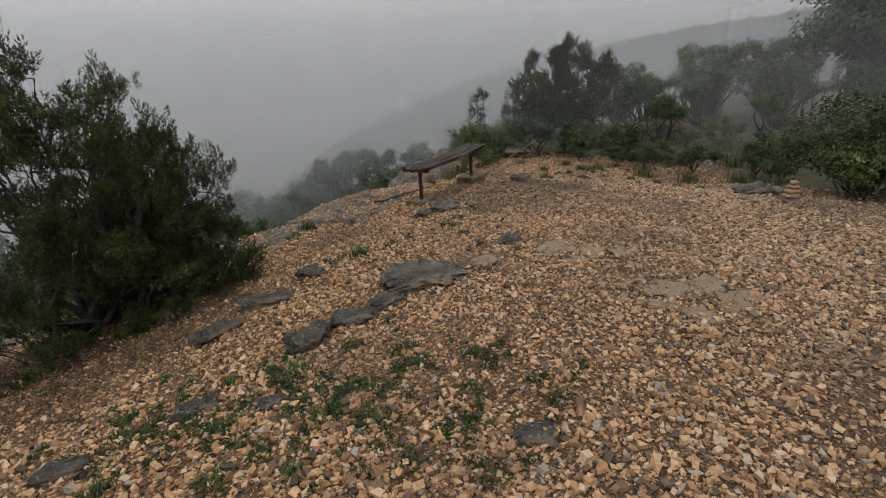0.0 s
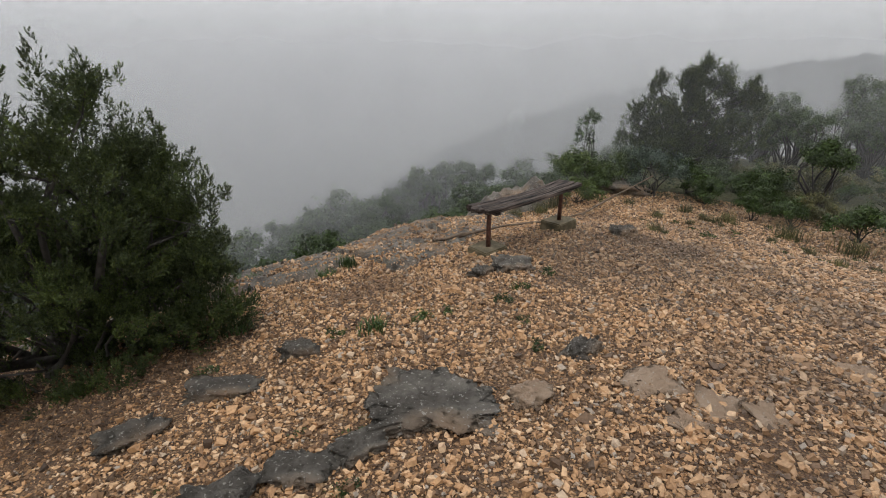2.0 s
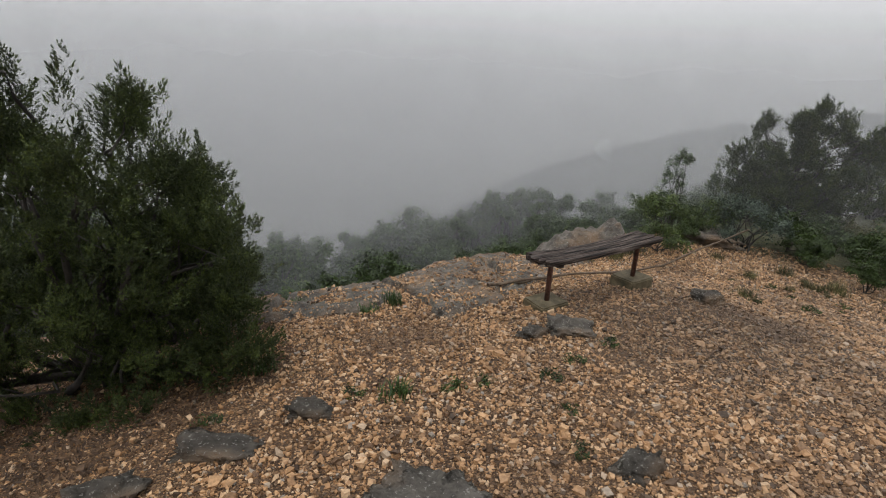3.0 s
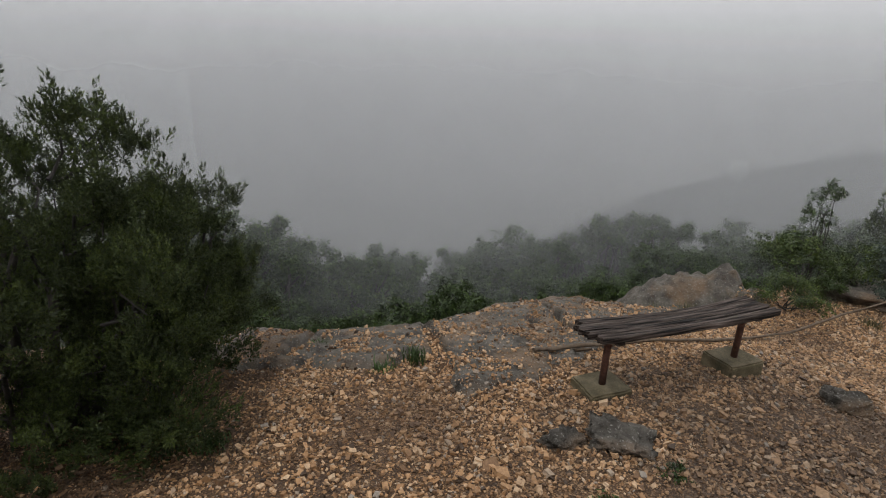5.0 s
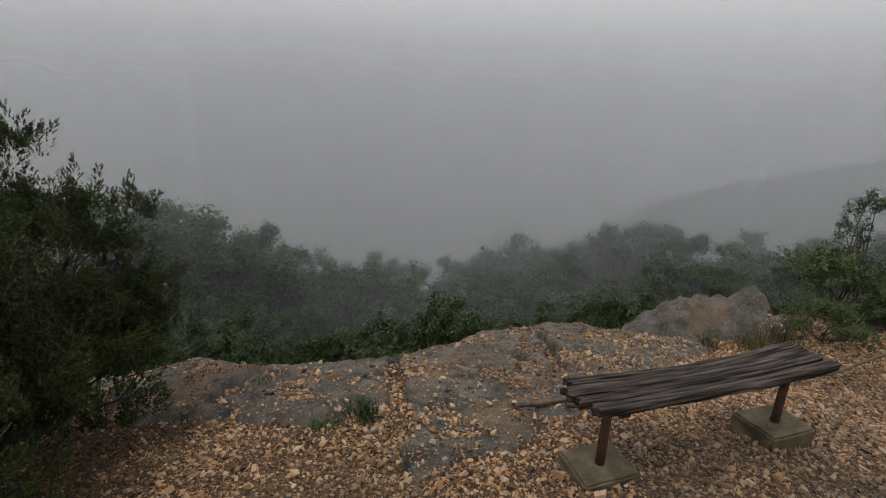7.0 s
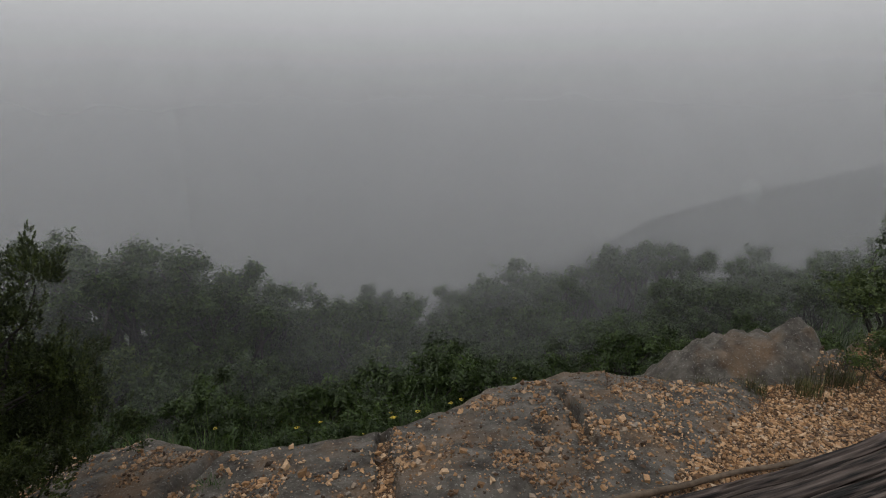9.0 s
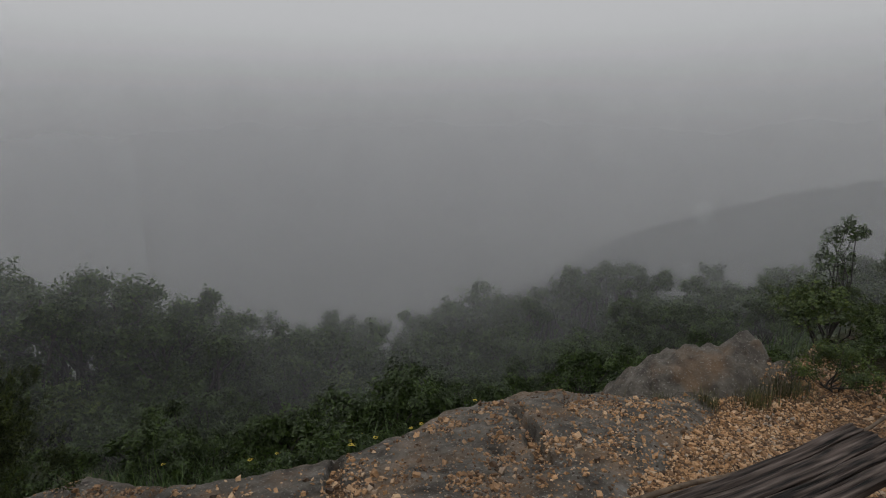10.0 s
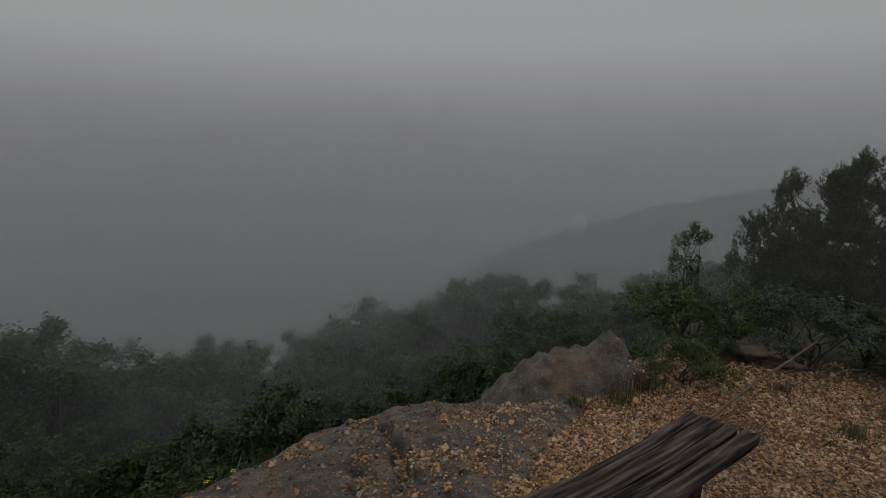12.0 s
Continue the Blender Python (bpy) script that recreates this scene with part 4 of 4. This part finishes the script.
V, F = tubes([path], 8)
tagged(new("dead_pole", mesh_from("dead_pole", V, F, TWIG, True)), "long dead branch lying behind the bench", "branch")
stub = [((-0.80, 6.78, at_ground(-0.80, 6.78, 0.05)), 0.018), ((-0.72, 6.70, at_ground(-0.72, 6.70, 0.07)), 0.016), ((-0.60, 6.72, at_ground(-0.6, 6.72, 0.10)), 0.010)]
V, F = tubes([stub], 6)
tagged(new("dead_twig", mesh_from("dead_twig", V, F, TWIG, True)), "broken dead twig on the rock", "branch")

# weeds and grass tufts in the gravel
weed = tuft("grass_tuft", "small fresh green grass tuft in gravel", 120, 0.085, 0.08, GRASS, 51, 1.0)
set_down(weed, -1.77, 5.6, 1.15)
place(weed, -1.66, 5.84, 1.0, 50, 0.05)
herb = broadleaf("weed", "low green weed between stones", 0.07, 0.11, 6, 170, 0.011, LEAF, 52, 0.003, 0.05, 0.5, "weed")
set_down(herb, 0.0, 3.05)
place(herb, -0.32, 3.02, 0.7, 30)
for x, y, s in ((-0.25, 4.35, 1.0), (-0.5, 4.15, 1.1), (-0.1, 4.5, 0.8), (0.25, 4.75, 0.9), (-0.75, 4.05, 0.9), (0.45, 4.4, 0.7), (-0.05, 2.45, 0.8), (0.28, 2.35, 1.0), (0.35, 2.15, 1.0), (0.10, 2.75, 0.7), (-1.6, 4.15, 1.2), (-1.3, 3.5, 0.9), (0.42, 5.6, 1.0), (-2.2, 5.45, 1.0), (-2.75, 5.7, 1.1), (0.6, 4.05, 0.8), (1.1, 1.85, 0.8), (0.75, 1.7, 0.8), (0.3, 5.1, 0.9), (-2.3, 2.5, 0.9)):
    place(herb if s < 1.1 else weed, x, y, s, (x * 77 + y * 131) % 360, -0.01, "weeds in the gravel")
rng = np.random.default_rng(8)
for k in range(150):
    t = rng.uniform(0, 1)
    x, y = -1.4 + 2.3 * t + rng.normal() * 0.22, 1.75 + 0.15 * t + rng.normal() * 0.28
    place(herb if k % 6 else weed, x, y, rng.uniform(0.35, 0.9), rng.uniform(0, 360), -0.01, "weeds in the gravel")
for k in range(40):
    x, y = rng.uniform(1.2, 4.2), rng.uniform(8.0, 10.6)
    place(herb if k % 3 else dry_grass, x, y, rng.uniform(0.4, 1.2) if k % 3 else rng.uniform(0.25, 0.5), rng.uniform(0, 360), -0.01, "weeds in the gravel")


# brown needle litter shed round the juniper
rng = np.random.default_rng(14)
n = 15000
w, r = rng.uniform(0, 2 * np.pi, n), 2.0 * np.sqrt(rng.uniform(0, 1, n))
x, y = -3.0 + r * np.cos(w), 3.45 + r * np.sin(w)
keep = (r < 1.65 + 0.3 * waves(x, y, 0.7, 2.0)) & (edge_distance(x, y) < -0.1)
x, y = x[keep], y[keep]
flat_up = rng.normal(size=(len(x), 3)) * 0.3 + np.array([0, 0, 1.0])
flat_up /= np.linalg.norm(flat_up, axis=1)[:, None]
V, F = leaves(np.c_[x, y, ground_height(x, y) + rng.uniform(0.008, 0.026, len(x))], flat_up, 0.022, rng, 0.3)
tagged(child("needle_litter", mesh_from("needle_litter", V, F, LITTER), ground, "reddish-brown juniper litter on the ground"), kind="stuff")


# ---- gravel ----
def stone_shape(seed):
    """A broken chip: six or eight jittered corners."""
    bm = bmesh.new()
    if seed % 2:
        bmesh.ops.create_cube(bm, size=1.35)
        bmesh.ops.triangulate(bm, faces=bm.faces[:])
    else:
        for p in ((1, 0, 0), (-1, 0, 0), (0, 1, 0), (0, -1, 0), (0, 0, 1), (0, 0, -1)):
            bm.verts.new(p)
        bmesh.ops.convex_hull(bm, input=bm.verts[:])
    bm.verts.index_update()
    r = np.random.default_rng(seed)
    V = np.array([v.co for v in bm.verts]) * r.uniform(0.65, 1.15, (len(bm.verts), 1)) + r.normal(size=(len(bm.verts), 3)) * 0.16
    F = np.array([[v.index for v in f.verts] for f in bm.faces])
    bm.free()
    return V, F


SHAPES = [stone_shape(100 + k) for k in range(14)]


def turned(n, rng):
    """Random upright turns with a little tilt, as matrices."""
    q = rng.normal(size=(n, 3)) * 0.28
    w = rng.uniform(0, 2 * np.pi, n)
    c, s, one = np.cos(w), np.sin(w), np.ones(n)
    R = np.zeros((n, 3, 3))
    R[:, 0, 0], R[:, 0, 1], R[:, 1, 0], R[:, 1, 1], R[:, 2, 2] = c, -s, s, c, one
    T = np.tile(np.eye(3), (n, 1, 1))
    T[:, 0, 2], T[:, 2, 0], T[:, 1, 2], T[:, 2, 1] = q[:, 0], -q[:, 0], q[:, 1], -q[:, 1]
    return np.einsum("nij,njk->nik", T, R)


def gravel(count, seed):
    rng = np.random.default_rng(seed)
    x, y = rng.uniform(-5.5, 5.6, count * 3), rng.uniform(-1.2, 12.3, count * 3)
    d = edge_distance(x, y)
    bare = rock_height(x, y) - ground_height(x, y)
    # thick near the walk, thinner far off; on bare rock it lies in pockets
    dist = np.hypot(x - 0.6, np.clip(np.abs(y - 4.5) - 2, 0, None) * 0.8)
    pocket = step(0.2, 0.4, waves(x, y, 0.85, 9.0) + 0.5 * waves(x, y, 0.33, 4.0))
    chance = np.clip(1.15 - 0.13 * dist, 0.25, 1) * np.where(bare > 0.012, 0.1 + 0.12 * step(-2.2, -1.4, x) + 0.7 * pocket, 1.0) * (d < 0.05)
    near_tree = 1 - step(1.2, 2.4, np.hypot(x + 2.9, y - 3.2) + 0.3 * waves(x, y, 0.6, 1.0))
    chance *= 1 - 0.35 * near_tree
    chance *= 1 - 0.5 * step(0.15, 0.5, waves(x, y, 1.4, 6.0) + 0.4 * waves(x, y, 0.5, 2.0))
    chance *= np.where((y > 11.6) | (x > 4.8), 0.35, 1)
    # it thins out raggedly towards the untrodden ground
    chance *= step(-1.2, 0.9, y + 0.5 * waves(x, y, 1.1, 8.0)) * step(-5.5, -4.6, x + 0.3 * waves(x, y, 0.9, 3.0)) * step(-5.6, -4.6, -x + 0.3 * waves(x, y, 0.9, 5.0))
    keep = rng.uniform(0, 1, len(x)) < chance
    x, y, bare, dist, near_tree = x[keep][:count], y[keep][:count], bare[keep][:count], dist[keep][:count], near_tree[keep][:count]
    n = len(x)
    size = np.exp(rng.normal(np.log(0.0078), 0.46, n)) * (1 + 0.22 * step(0.5, 3.0, x)) * (1 + 0.3 * (1 - step(1.5, 2.4, y + 0.3 * x))) * (1 - 0.3 * near_tree)
    size = np.clip(size * (1 + 0.02 * dist), 0.0042, 0.027)
    z = np.maximum(ground_height(x, y), np.where(bare > 0, rock_height(x, y), -9))
    S = np.c_[size * rng.uniform(0.9, 1.25, n), size * rng.uniform(0.75, 1.05, n), size * rng.uniform(0.5, 0.95, n)]
    R = turned(n, rng)
    z = z + S[:, 2] * rng.uniform(0.1, 1.0, n)
    VV, FF, base = [], [], 0
    kind = rng.integers(0, len(SHAPES), n)
    for k, (V, F) in enumerate(SHAPES):
        i = np.where(kind == k)[0]
        P = np.einsum("nij,nvj->nvi", R[i], V[None] * S[i][:, None]) + np.c_[x[i], y[i], z[i]][:, None]
        VV.append(P.reshape(-1, 3))
        FF.append((F[None] + (base + np.arange(len(i)) * len(V))[:, None, None]).reshape(-1, 3))
        base += len(i) * len(V)
    ob = child("gravel", mesh_from("gravel", np.concatenate(VV), np.concatenate(FF), CHIPS), ground, "loose tan and brown limestone gravel")
    tagged(ob, kind="stuff")


gravel(GRAVEL, 1)

# the larger loose stones, one by one
rng = np.random.default_rng(4)
stone_meshes = []
for V, F in [stone_shape(200 + k) for k in range(10)]:
    stone_meshes.append(mesh_from("stone", V * np.array([1.15, 0.85, 0.55]), F, STONE))
made = 0
while made < 300:
    x, y = rng.uniform(-1.5, 4.0), rng.uniform(1.3, 8.5)
    if rng.uniform() > 0.35 + 0.65 * step(0.0, 2.5, np.array(x)) or float(rock_height(np.array([x]), np.array([y]))[0]) > at_ground(x, y):
        continue
    s = float(np.clip(np.exp(rng.normal(np.log(0.026), 0.35)), 0.017, 0.07))
    ob = child("stone", stone_meshes[made % 10], ground)
    ob.matrix_world = pose(x, y, at_ground(x, y, s * 0.22), rng.normal() * 9, rng.normal() * 9, rng.uniform(0, 360)) @ Matrix.Diagonal((s, s, s, 1))
    made += 1
